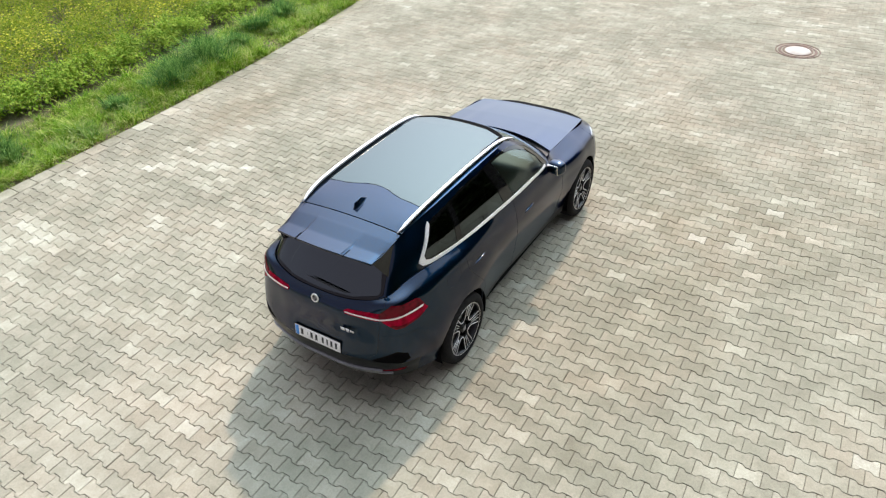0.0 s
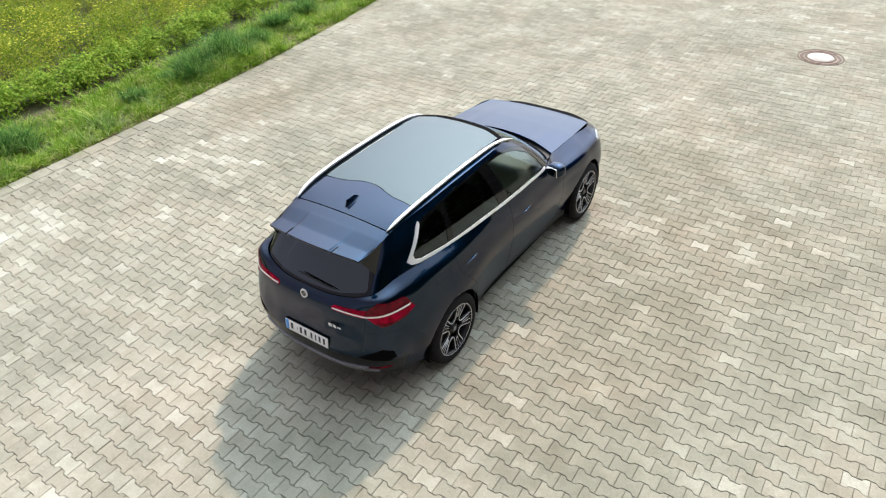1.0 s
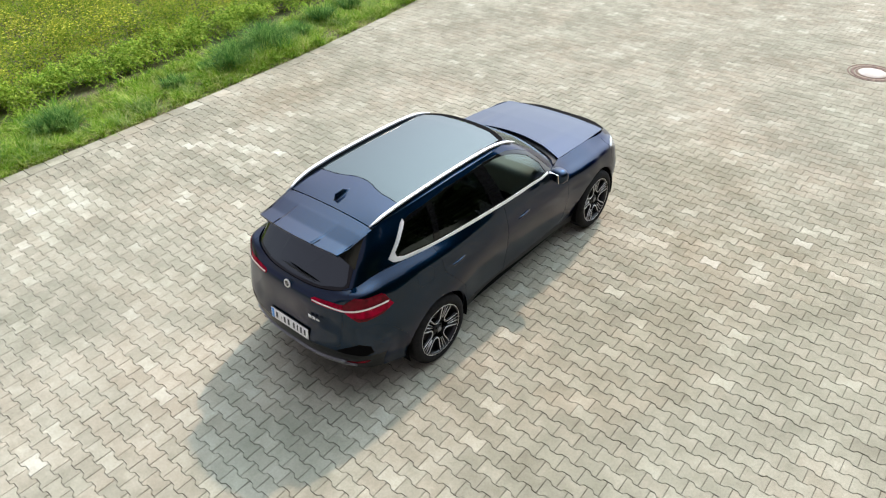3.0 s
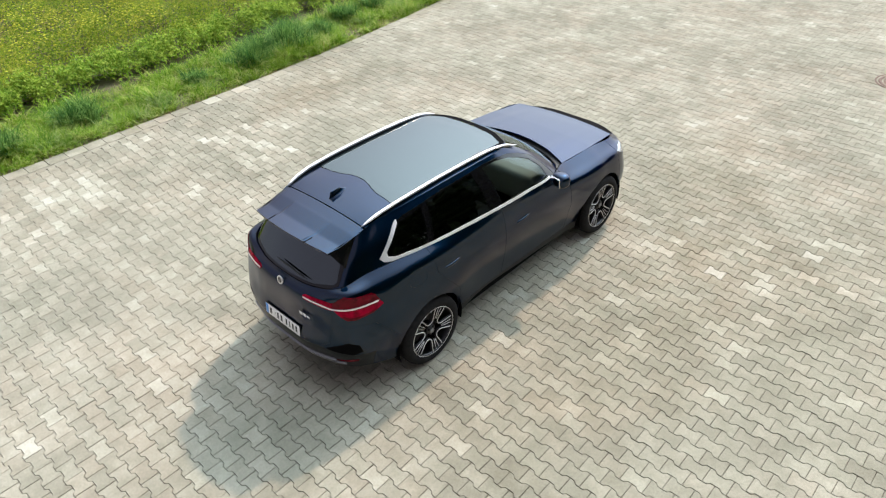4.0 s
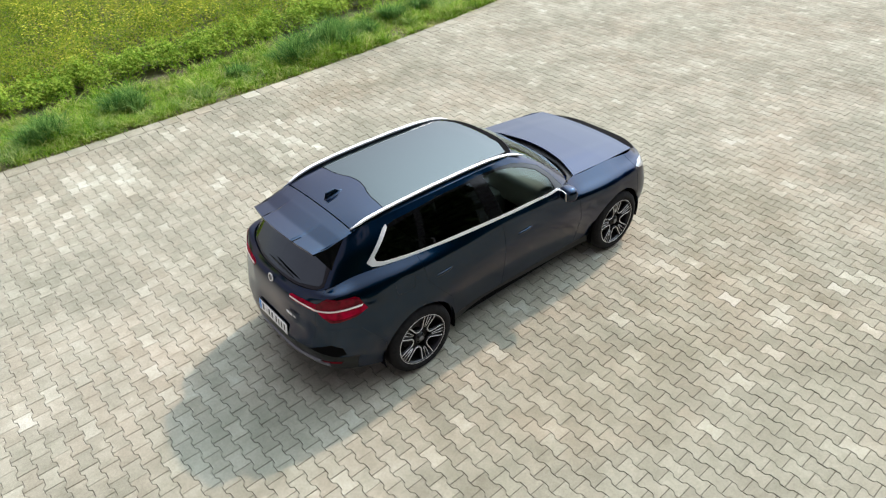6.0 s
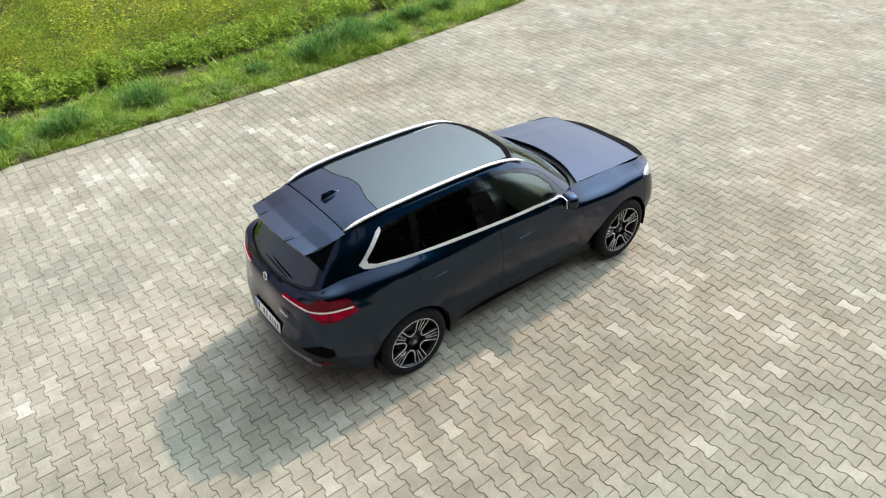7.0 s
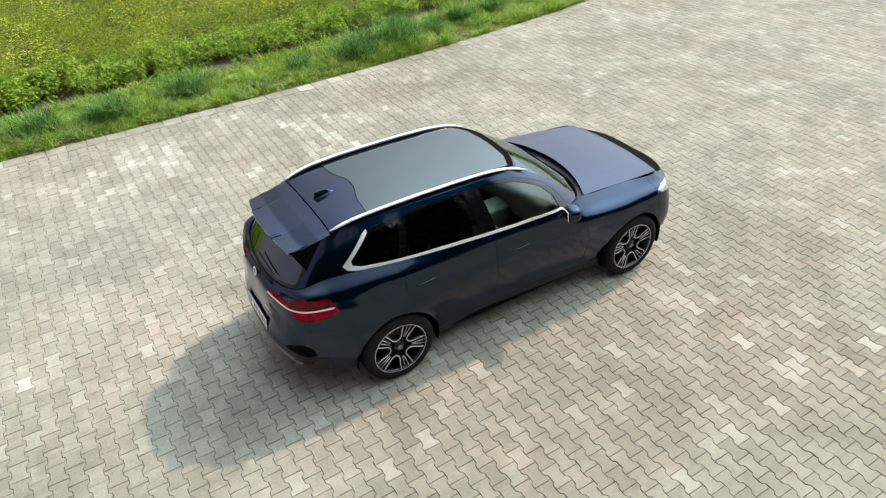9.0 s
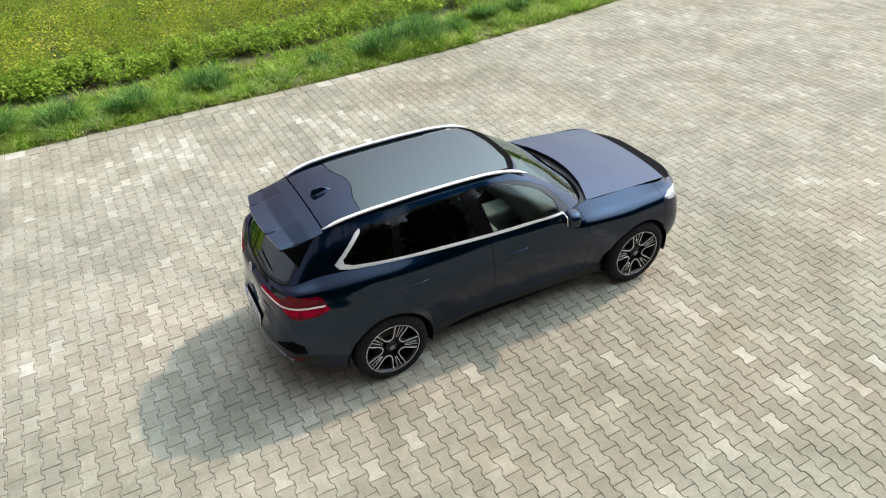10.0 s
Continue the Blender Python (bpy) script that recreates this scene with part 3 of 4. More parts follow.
def hermite(knots, samples):
    """Weights of a smooth curve through control points with uneven knots, one row a sample."""
    k = len(knots)
    slope = np.zeros((k, k))
    for i in range(k):
        a, b = max(i - 1, 0), min(i + 1, k - 1)
        if 0 < i < k - 1:
            h0, h1 = knots[i] - knots[a], knots[b] - knots[i]
            slope[i, a] -= h1 / h0 / (h0 + h1)
            slope[i, b] += h0 / h1 / (h0 + h1)
            slope[i, i] += (h1 / h0 - h0 / h1) / (h0 + h1)
        else:
            slope[i, a] -= 1 / (knots[b] - knots[a])
            slope[i, b] += 1 / (knots[b] - knots[a])
    w = np.zeros((len(samples), k))
    for row, u in enumerate(samples):
        i = min(max(int(np.searchsorted(knots, u, "right")) - 1, 0), k - 2)
        h = knots[i + 1] - knots[i]
        t = (u - knots[i]) / h
        w[row, i] += 2 * t ** 3 - 3 * t ** 2 + 1
        w[row, i + 1] += -2 * t ** 3 + 3 * t ** 2
        w[row] += (t ** 3 - 2 * t ** 2 + t) * h * slope[i] + (t ** 3 - t ** 2) * h * slope[i + 1]
    return w


def loft(rows, along, up):
    """A half skin over rows of stations that run from the nose to the tail. Returns vertices [up, along] and quads, facing out."""
    net = np.array(rows, float)
    flip = np.array((1, -1, 1))
    net = np.concatenate([net[:, 1:2] * flip, net, net[:, -2:-1] * flip], 1)
    gaps = np.linalg.norm(np.diff(net, axis=1), axis=2).mean(0)
    knots = np.r_[0, np.cumsum(gaps)]
    pick = np.linspace(knots[1], knots[-2], along)
    rise = np.linalg.norm(np.diff(net, axis=0), axis=2).mean(1)
    kv = np.r_[0, np.cumsum(rise)]
    p = np.einsum("ak,kbc->abc", hermite(kv, np.linspace(0, kv[-1], up)), net)
    p = np.einsum("sk,akc->asc", hermite(knots, pick), p)
    p[:, 0, 1] = p[:, -1, 1] = 0
    quads = [(a * along + s, a * along + s + 1, (a + 1) * along + s + 1, (a + 1) * along + s) for a in range(up - 1) for s in range(along - 1)]
    return p, quads


# half outlines of the lower body, nose to tail, from the sill up to the shoulder and belt
SILL = [(3.60, 0, .22), (3.56, .45, .22), (3.38, .78, .23), (2.865, .90, .25), (2.25, .84, .24), (1.95, .835, .24), (1.5, .83, .24), (.7, .83, .24), (0, .90, .26), (-.5, .86, .32), (-.78, .72, .35), (-.90, .40, .36), (-.93, 0, .36)]
LOWER = [(3.70, 0, .45), (3.66, .48, .45), (3.47, .83, .46), (2.865, .94, .47), (2.25, .89, .46), (1.95, .885, .46), (1.5, .88, .46), (.7, .88, .46), (0, .94, .47), (-.5, .905, .5), (-.83, .76, .52), (-.97, .42, .52), (-1.0, 0, .52)]
WIDE = [(3.72, 0, .72), (3.68, .48, .72), (3.46, .83, .74), (2.865, .96, .76), (2.25, .945, .80), (1.95, .942, .81), (1.5, .938, .82), (.7, .94, .82), (0, .965, .77), (-.5, .915, .78), (-.82, .76, .78), (-.935, .42, .77), (-.955, 0, .77)]
CREASE = [(3.63, 0, .955), (3.60, .45, .95), (3.42, .78, .932), (2.865, .91, .95), (2.25, .92, .98), (1.95, .925, .985), (1.5, .925, .99), (.7, .925, 1.0), (0, .915, 1.02), (-.5, .855, 1.03), (-.775, .735, 1.03), (-.90, .44, 1.035), (-.935, 0, 1.04)]
BELT = [(3.415, 0, 1.03), (3.40, .40, 1.03), (3.335, .68, 1.028), (2.865, .725, 1.075), (2.27, .74, 1.12), (1.95, .85, 1.145), (1.5, .875, 1.165), (.7, .855, 1.20), (0, .80, 1.238), (-.5, .70, 1.235), (-.73, .62, 1.175), (-.84, .37, 1.128), (-.875, 0, 1.12)]
# the haunch between crease and belt swells over the rear wheel and squares off the tail
HAUNCH = {2: (3.385, .725, .975), 3: (2.865, .818, 1.014), 4: (2.25, .838, 1.045), 8: (0, .885, 1.15), 9: (-.5, .80, 1.155), 10: (-.75, .715, 1.155), 11: (-.865, .42, 1.088), 12: (-.898, 0, 1.083)}
SHOULDER = [HAUNCH.get(k) or tuple(.45 * np.array(a) + .55 * np.array(b) + (0, .008 if a[1] > .1 else 0, .004)) for k, (a, b) in enumerate(zip(CREASE, BELT))]
# half outlines of the cabin, windscreen to rear window, from the belt up to the roof's edge
CABIN_BASE = [(2.42, 0, 1.09), (2.39, .40, 1.09), (2.24, .68, 1.10), (1.95, .842, 1.14), (1.5, .867, 1.16), (.7, .847, 1.195), (0, .79, 1.232), (-.5, .69, 1.23), (-.72, .612, 1.17), (-.83, .36, 1.123), (-.865, 0, 1.115)]
CABIN_TOP = [(1.66, 0, 1.605), (1.63, .33, 1.60), (1.52, .54, 1.588), (1.30, .598, 1.604), (1.0, .607, 1.612), (.5, .607, 1.614), (0, .592, 1.60), (-.27, .557, 1.572), (-.44, .518, 1.528), (-.505, .28, 1.518), (-.52, 0, 1.522)]
BULGE = [(.035, 0), (.035, .008), (.02, .02), (.005, .026), (0, .026), (0, .026), (-.003, .026), (-.006, .020), (-.006, .010), (-.005, .002), (-.005, 0)]
CABIN_MID = [tuple((np.array(a) + np.array(b)) / 2 + (dx, dy, 0)) for a, b, (dx, dy) in zip(CABIN_BASE, CABIN_TOP, BULGE)]


def inside(poly, a, b):
    hit = False
    for (x0, y0), (x1, y1) in zip(poly, poly[1:] + poly[:1]):
        if (y0 > b) != (y1 > b) and a < (x1 - x0) * (b - y0) / (y1 - y0) + x0:
            hit = not hit
    return hit


def carve(bm, poly, axes, near):
    """Cuts the skin along a polygon drawn in two of its coordinates, where near(face centre, normal) allows it."""
    i, j = axes
    for a, b in zip(poly, poly[1:] + poly[:1]):
        lo, hi = (min(a[0], b[0]) - .004, min(a[1], b[1]) - .004), (max(a[0], b[0]) + .004, max(a[1], b[1]) + .004)
        geom = set()
        for f in bm.faces:
            us, vs = [v.co[i] for v in f.verts], [v.co[j] for v in f.verts]
            if min(us) < hi[0] and max(us) > lo[0] and min(vs) < hi[1] and max(vs) > lo[1] and near(f.calc_center_median(), f.normal):
                geom.add(f)
                geom.update(f.edges)
                geom.update(f.verts)
        co, no = [0, 0, 0], [0, 0, 0]
        co[i], co[j] = a
        no[i], no[j] = -(b[1] - a[1]), b[0] - a[0]
        if geom and (no[i] or no[j]):
            bmesh.ops.bisect_plane(bm, geom=list(geom), dist=1e-5, plane_co=co, plane_no=no)


def skin(p, quads, cuts):
    """A half skin cut into regions. cuts: name, polygon, axes, near; the first that holds a face's centre takes it. Returns faces by name."""
    bm = bmesh.new()
    vs = [bm.verts.new(c) for c in p.reshape(-1, 3)]
    for q in quads:
        bm.faces.new([vs[k] for k in q])
    bm.normal_update()
    for _, poly, axes, near in cuts:
        carve(bm, poly, axes, near)
    bm.normal_update()
    found = {}
    for f in bm.faces:
        c = f.calc_center_median()
        name = "rest"
        for key, poly, (i, j), near in cuts:
            if near(c, f.normal) and inside(poly, c[i], c[j]):
                name = key
                break
        found.setdefault(name, []).append([v.co[:] for v in f.verts])
    bm.free()
    return found


def panel(name, loops, mat, parent, sides="both", gap=0.0017, depth=0.014, lift=0.0, label=""):
    """A sheet-metal part from faces of a half skin: joined over the centre line or on one side, drawn in by the gap, with turned-in edges."""
    bm = bmesh.new()
    for sign in {"both": (1, -1), "left": (1,), "right": (-1,)}[sides]:
        for loop in loops:
            vs = [bm.verts.new((x, y * sign, z)) for x, y, z in loop]
            bm.faces.new(vs if sign > 0 else vs[::-1])
    bmesh.ops.remove_doubles(bm, verts=bm.verts, dist=4e-4)
    bmesh.ops.dissolve_degenerate(bm, edges=bm.edges, dist=3e-4)
    bm.normal_update()
    out = {v: v.normal.copy() for v in bm.verts}
    for v in bm.verts:
        v.co += out[v] * lift
    way, rim = {}, []
    for e in bm.edges:
        if len(e.link_loops) == 1:
            a, b = e.link_loops[0].vert, e.link_loops[0].link_loop_next.vert
            rim.append((a, b))
            inward = out[a].cross(b.co - a.co).normalized()
            for v in (a, b):
                way[v] = way.get(v, Vector()) + inward
    for v, w in way.items():
        if w.length > 1e-6:
            v.co += w.normalized() * gap
    if depth:
        top = {v: bm.verts.new(v.co) for v in way}
        low = {v: bm.verts.new(v.co - out[v] * (depth + lift)) for v in way}
        for a, b in rim:
            bm.faces.new((top[b], top[a], low[a], low[b]))
    me = bpy.data.meshes.new(name)
    bm.to_mesh(me)
    bm.free()
    me.shade_smooth()
    me.materials.append(mat)
    ob = new(name, me)
    ob.parent = parent
    if label:
        ob["label"] = label
    return ob


def circle(x, z, r, steps=30):
    return [(x + r * math.cos(2 * math.pi * k / steps + .01), z + r * math.sin(2 * math.pi * k / steps + .01)) for k in range(steps)]


AXLE, HUB, ARCH = 2.865, 0.365, 0.412
flank = lambda c, no: c.y > .5 and -.75 < c.x < 3.4
wrap = lambda c, no: c.x < -.40 and c.z < 1.17
back = lambda c, no: c.x < -.55
nose = lambda c, no: c.x > 3.1
body_cuts = [
    ("arch", circle(AXLE, HUB, ARCH), (0, 2), flank),
    ("arch", circle(0, HUB, ARCH), (0, 2), flank),
    ("lamp_strip", [(.318, 1.042), (.318, 1.034), (.62, 1.013), (.735, 1.021), (.845, 1.030), (.845, 1.044), (.735, 1.036), (.62, 1.025)], (1, 2), wrap),
    ("lamp_inner", [(.304, 1.048), (.331, 1.062), (.617, 1.071), (.622, 1.005), (.50, 1.010), (.316, 1.022)], (1, 2), wrap),
    ("lamp_upper", [(.617, 1.071), (.622, 1.018), (.735, 1.028), (.85, 1.037), (.822, 1.10), (.806, 1.123), (.70, 1.148)], (1, 2), wrap),
    ("lamp_edge", [(.70, .958), (.745, .925), (.79, .924), (.85, .951), (.86, .975), (.80, .950), (.755, .948), (.72, .968)], (1, 2), wrap),
    ("lamp_lower", [(.622, 1.018), (.65, .995), (.745, .925), (.79, .924), (.85, .951), (.87, 1.0), (.85, 1.037), (.735, 1.028)], (1, 2), wrap),
    ("reflector", [(.58, .455), (.60, .435), (.78, .455), (.80, .485), (.76, .49)], (1, 2), back),
    ("skid", [(0, .375), (.40, .375), (.62, .415), (.70, .43), (.60, .475), (.42, .445), (0, .435)], (1, 2), back),
    ("diffuser", [(0, .30), (.80, .30), (.87, .53), (.72, .575), (.52, .585), (0, .575)], (1, 2), back),
    ("corner_vent", [(.55, .590), (.66, .56), (.78, .55), (.83, .58), (.82, .66), (.76, .70), (.66, .65)], (1, 2), back),
    ("tailgate", [(0, .585), (.50, .60), (.60, .66), (.622, .90), (.62, 1.07), (.66, 1.12), (.60, 1.23), (0, 1.23)], (1, 2), back),
    ("headlight", [(3.20, .93), (3.30, .955), (3.46, .945), (3.62, .89), (3.60, .845), (3.42, .855), (3.26, .89)], (0, 2), lambda c, no: c.y > .42 and c.x > 3.1),
    ("grille", [(.03, .50), (.36, .50), (.44, .70), (.40, .90), (.05, .90)], (1, 2), nose),
    ("intake", [(.0, .27), (.62, .27), (.68, .42), (.0, .42)], (1, 2), nose),
    ("nose_trim", [(0, .95), (.45, .945), (.62, .96), (.665, 1.0), (.66, 1.1), (0, 1.1)], (1, 2), lambda c, no: c.x > 3.25),
    ("rocker", [(2.47, .20), (2.47, .352), (.385, .352), (.385, .20)], (0, 2), flank),
    ("front_door", [(2.205, .352), (2.225, .70), (2.16, .98), (2.06, 1.3), (1.075, 1.3), (1.09, .80), (1.12, .352)], (0, 2), flank),
    ("rear_door", [(1.12, .352), (1.09, .80), (1.075, 1.3), (.085, 1.3), (.13, .98), (.24, .84), (.39, .66), (.47, .352)], (0, 2), flank),
    ("front_fender", [(2.205, .20), (2.205, .352), (2.225, .70), (2.16, .98), (2.06, 1.3), (3.02, 1.3), (3.19, .94), (3.25, .20)], (0, 2), flank),
    ("fuel_flap", [(-.10 + .10 * math.copysign(abs(math.cos(a)) ** .6, math.cos(a)), 1.055 + .075 * math.copysign(abs(math.sin(a)) ** .6, math.sin(a))) for a in (2 * math.pi * k / 24 + .02 for k in range(24))], (0, 2), flank),
    ("quarter", [(.395, .20), (.47, .352), (.39, .66), (.24, .84), (.13, .98), (.085, 1.3), (-1.2, 1.3), (-1.2, .875), (-.60, .855), (-.395, .60), (-.36, .20)], (0, 2), lambda c, no: c.y > .3 and c.x < .7),
    ("front_bumper", [(2.6, .1), (2.6, 1.2), (3.9, 1.2), (3.9, .1)], (0, 2), lambda c, no: c.x > 2.6),
]
p, quads = loft([SILL, LOWER, WIDE, CREASE, SHOULDER, BELT], 230, 52)
body = skin(p, quads, body_cuts)
panel("rear_bumper", body["rest"], PAINT, car, gap=.0004)
panel("front_bumper", body["front_bumper"], PAINT, car)
panel("grille", body["grille"], GLOSS_BLACK, car, "left", label="black kidney grille half")
panel("grille", body["grille"], GLOSS_BLACK, car, "right", label="black kidney grille half")
panel("nose_trim", body["nose_trim"], LINER, car, gap=.001, label="gloss black trim before the bonnet")
panel("air_intake", body["intake"], PLASTIC, car)
panel("diffuser", body["diffuser"], BUMPER_BLACK, car, label="black lower bumper")
panel("skid_plate", body["skid"], SILVER, car, lift=.02, label="matt silver skid strip")
tailgate = panel("tailgate", body["tailgate"], PAINT, car, gap=.001)
for side in ("left", "right"):
    panel("rocker_panel", body["rocker"], PLASTIC, car, side, label="black plastic sill")
    panel("front_fender", body["front_fender"], PAINT, car, side)
    if side == "right":
        quarter = panel("quarter_panel", body["quarter"], PAINT, car, side, .0004)
        panel("fuel_flap", body["fuel_flap"], PAINT, quarter, side, .0008)
    else:
        panel("quarter_panel", body["quarter"] + body["fuel_flap"], PAINT, car, side, .0004)
    panel("corner_vent", body["corner_vent"], LINER, car, side, .001, label="gloss black bumper corner")
    panel("headlight", body["headlight"], LAMP_CLEAR, car, side, label="clear headlight")
    panel("reflector", body["reflector"], LAMP_DEEP, car, side, lift=.002, label="dark red reflector")
    lamp = panel("tail_lamp", body["lamp_lower"], LAMP_RED, car, side, .001, lift=.004, label="red tail lamp with a pale light strip")
    panel("upper_lens", body["lamp_upper"], LAMP_DEEP, lamp, side, .001, lift=.006)
    panel("inner_lens", body["lamp_inner"], LAMP_RED, lamp, side, .001, lift=.004)
    panel("lower_edge", body["lamp_edge"], LAMP_DEEP, lamp, side, .0005, lift=.005)
    panel("light_strip", body["lamp_strip"], LAMP_STRIP, lamp, side, 0, lift=.009)
doors = {}
for side in ("left", "right"):
    for name in ("front_door", "rear_door"):
        doors[name, side] = panel(name, body[name], PAINT, car, side)

# dark inner skin behind the panel gaps
inner = []
for name, loops in body.items():
    if name != "arch":
        inner += loops
panel("inner_shell", inner, LINER, car, "both", 0, 0, lift=-.016)
bm = bmesh.new()
bmesh.ops.create_cube(bm, size=1, matrix=Matrix.LocRotScale((1.4, 0, .30), None, (4.2, 1.1, .10)))
bmesh.ops.create_cube(bm, size=1, matrix=Matrix.LocRotScale((1.43, 0, .31), None, (1.95, 1.68, .12)))
part("underbody", bm, LINER, car, smooth=False)


def upper(c, no):
    return c.y > .45 and -.6 < c.x < 2.1


def belt(x, rise=0.0):
    return np.interp(x, [-.5, 0, .7, 1.5, 1.95, 2.2], [1.236, 1.231, 1.196, 1.161, 1.141, 1.118]) + rise


cabin_cuts = [
    ("front_window", [(1.88, belt(1.88, .03)), (1.5, belt(1.5, .03)), (1.13, belt(1.13, .03)), (1.055, 1.556), (1.25, 1.552), (1.42, 1.522), (1.58, 1.465), (1.74, 1.385), (1.86, 1.27)], (0, 2), upper),
    ("rear_window", [(.955, belt(.95, .03)), (.215, belt(.21, .03)), (.29, 1.545), (.5, 1.556), (.895, 1.561)], (0, 2), upper),
    ("quarter_window", [(.14, belt(.14, .03)), (-.20, 1.282), (-.25, 1.303), (-.257, 1.33), (-.05, 1.505), (.215, 1.538)], (0, 2), upper),
    ("chrome", [(1.90, belt(1.90, .004)), (1.5, belt(1.5, .0)), (.7, belt(.7, .0)), (0, belt(0, .0)), (-.245, 1.247), (-.318, 1.264), (-.350, 1.303), (-.115, 1.515), (-.07, 1.54), (-.072, 1.512), (-.272, 1.335), (-.27, 1.295), (-.20, 1.270), (0, belt(0, .025)), (.7, belt(.7, .025)), (1.5, belt(1.5, .024)), (1.90, belt(1.90, .022))], (0, 2), upper),
    ("frame", [(2.02, belt(2.02, .0)), (1.5, belt(1.5, .0)), (.7, belt(.7, -.02)), (0, belt(0, .0)), (-.20, 1.255), (-.30, 1.28), (-.30, 1.33), (-.08, 1.522), (.02, 1.545), (.5, 1.573), (1.05, 1.579), (1.28, 1.570), (1.45, 1.54), (1.62, 1.482), (1.80, 1.392), (1.92, 1.28)], (0, 2), upper),
    ("scuttle", [(0, 1.0), (.68, 1.0), (.68, 1.15), (.40, 1.168), (0, 1.174)], (1, 2), lambda c, no: c.x > 1.9 and no.x > .25),
    ("windscreen", [(0, 1.0), (.60, 1.0), (.655, 1.12), (.60, 1.33), (.53, 1.57), (.35, 1.588), (0, 1.594)], (1, 2), lambda c, no: c.x > 1.45 and no.x > .25),
    ("back_glass", [(0, 1.128), (.34, 1.136), (.55, 1.178), (.565, 1.205), (.48, 1.478), (0, 1.488)], (1, 2), lambda c, no: c.x < -.45 and no.x < -.3),
    ("side_blade", [(0, 1.08), (.50, 1.13), (.59, 1.18), (.525, 1.56), (0, 1.56)], (1, 2), lambda c, no: c.x < -.42 and no.x < -.25),
]
p, quads = loft([CABIN_BASE, CABIN_MID, CABIN_TOP], 210, 30)
cabin = skin(p, quads, cabin_cuts)
panel("cabin_frame", cabin["rest"], PAINT, car, label="painted roof pillars and side frame")
panel("scuttle", cabin["scuttle"], GLOSS_BLACK, car, gap=.001, label="black lower band of the windscreen")
panel("windscreen", cabin["windscreen"], GLASS_SCREEN, car, gap=.001, label="clear windscreen")
panel("back_glass", cabin["back_glass"], GLASS_REAR, car, gap=.001, label="dark tinted rear window")
panel("rear_surround", cabin["side_blade"], GLOSS_BLACK, car, gap=.001, label="gloss black rear window surround")
for side in ("left", "right"):
    panel("window_trim", cabin["chrome"], CHROME, car, side, 0, .02, lift=.008, label="satin aluminium window trim")
    panel("window_frame", cabin["frame"], GLOSS_BLACK, car, side, 0, .012, lift=-.002, label="gloss black window frame")
    panel("side_glass", cabin["front_window"], GLASS_FRONT, doors["front_door", side], side, -.004, 0, lift=-.006, label="lightly tinted window")
    panel("side_glass", cabin["rear_window"], GLASS_DARK, doors["rear_door", side], side, -.004, 0, lift=-.006, label="dark privacy window")
    panel("quarter_glass", cabin["quarter_window"], GLASS_DARK, car, side, -.004, 0, lift=-.006, label="dark privacy window")


def crown_z(x):
    return np.interp(x, [-.56, -.34, 0, .3, .6, .9, 1.2, 1.5, 1.72], [1.535, 1.580, 1.630, 1.646, 1.652, 1.652, 1.645, 1.628, 1.604])


def smooth_crown(x):
    return float(np.mean([crown_z(x + d) for d in np.linspace(-.15, .15, 7)]))


edge = p[-1]
rings, width = 26, len(edge)
cap = np.zeros((rings, width, 3))
for k in range(width):
    x, y, z = edge[k]
    mid = np.array((min(max(x, -.38), 1.40), 0, 0))
    for r in range(rings):
        w = r / (rings - 1)
        q = (1 - w) * edge[k] + w * mid
        q[2] = z + (smooth_crown(q[0]) + .003 - z) * (1 - (1 - w) ** 2.1)
        cap[r, k] = q
cap_quads = [(r * width + s, r * width + s + 1, (r + 1) * width + s + 1, (r + 1) * width + s) for r in range(rings - 1) for s in range(width - 1)]
anywhere = lambda c, no: True
roof_cuts = [
    ("roof_glass", [(.005, .515), (.015, .42), (.02, .30), (.045, .20), (.075, .12), (.09, .04), (.09, -.1), (1.60, -.1), (1.57, .33), (1.50, .50), (1.4, .512), (.8, .518), (.3, .518)], (0, 1), anywhere),
    ("header", [(1.44, -.1), (1.9, -.1), (1.9, .50), (1.60, .515), (1.44, .53)], (0, 1), anywhere),
    ("tail", [(-.9, -.1), (-.345, -.1), (-.345, .7), (-.9, .7)], (0, 1), anywhere),
]
roof = skin(cap, cap_quads, roof_cuts)
ROOF_GLASS = material("panorama_glass", (0.006, 0.011, 0.012), 0.04, 0.0, 0.0, 0.85)
ROOF_GLASS.node_tree.nodes["Principled BSDF"].inputs["Specular Tint"].default_value = (0.85, 1.0, 1.0, 1)
panel("roof_panel", roof["rest"], PAINT, car)
panel("roof_header", roof["header"], LINER, car, gap=.001, label="gloss black roof front edge")
panel("panorama_roof", roof["roof_glass"], ROOF_GLASS, car, gap=.005, lift=.001, label="dark glass panorama roof")

# Bonnet
def bonnet_point(u, v):
    """u: 0 at the windscreen, 1 at the nose; v: across, -1 to 1."""
    ye = np.interp(u, [0, .55, 1], [.742, .728, .688])
    y = v * ye
    x0, x1 = 2.475 - .20 * (y / .74) ** 2, 3.412 - .07 * (abs(y) / .69) ** 2.2
    x = x0 + (x1 - x0) * u
    ze = np.interp(x, [2.27, 2.865, 3.33, 3.42], [1.121, 1.077, 1.032, 1.026])
    z = ze + .036 * (1 - v * v) * (1 - .75 * u ** 3) + .005 * math.exp(-((abs(v) - .62) / .1) ** 2) * (1 - u)
    return x, y, z


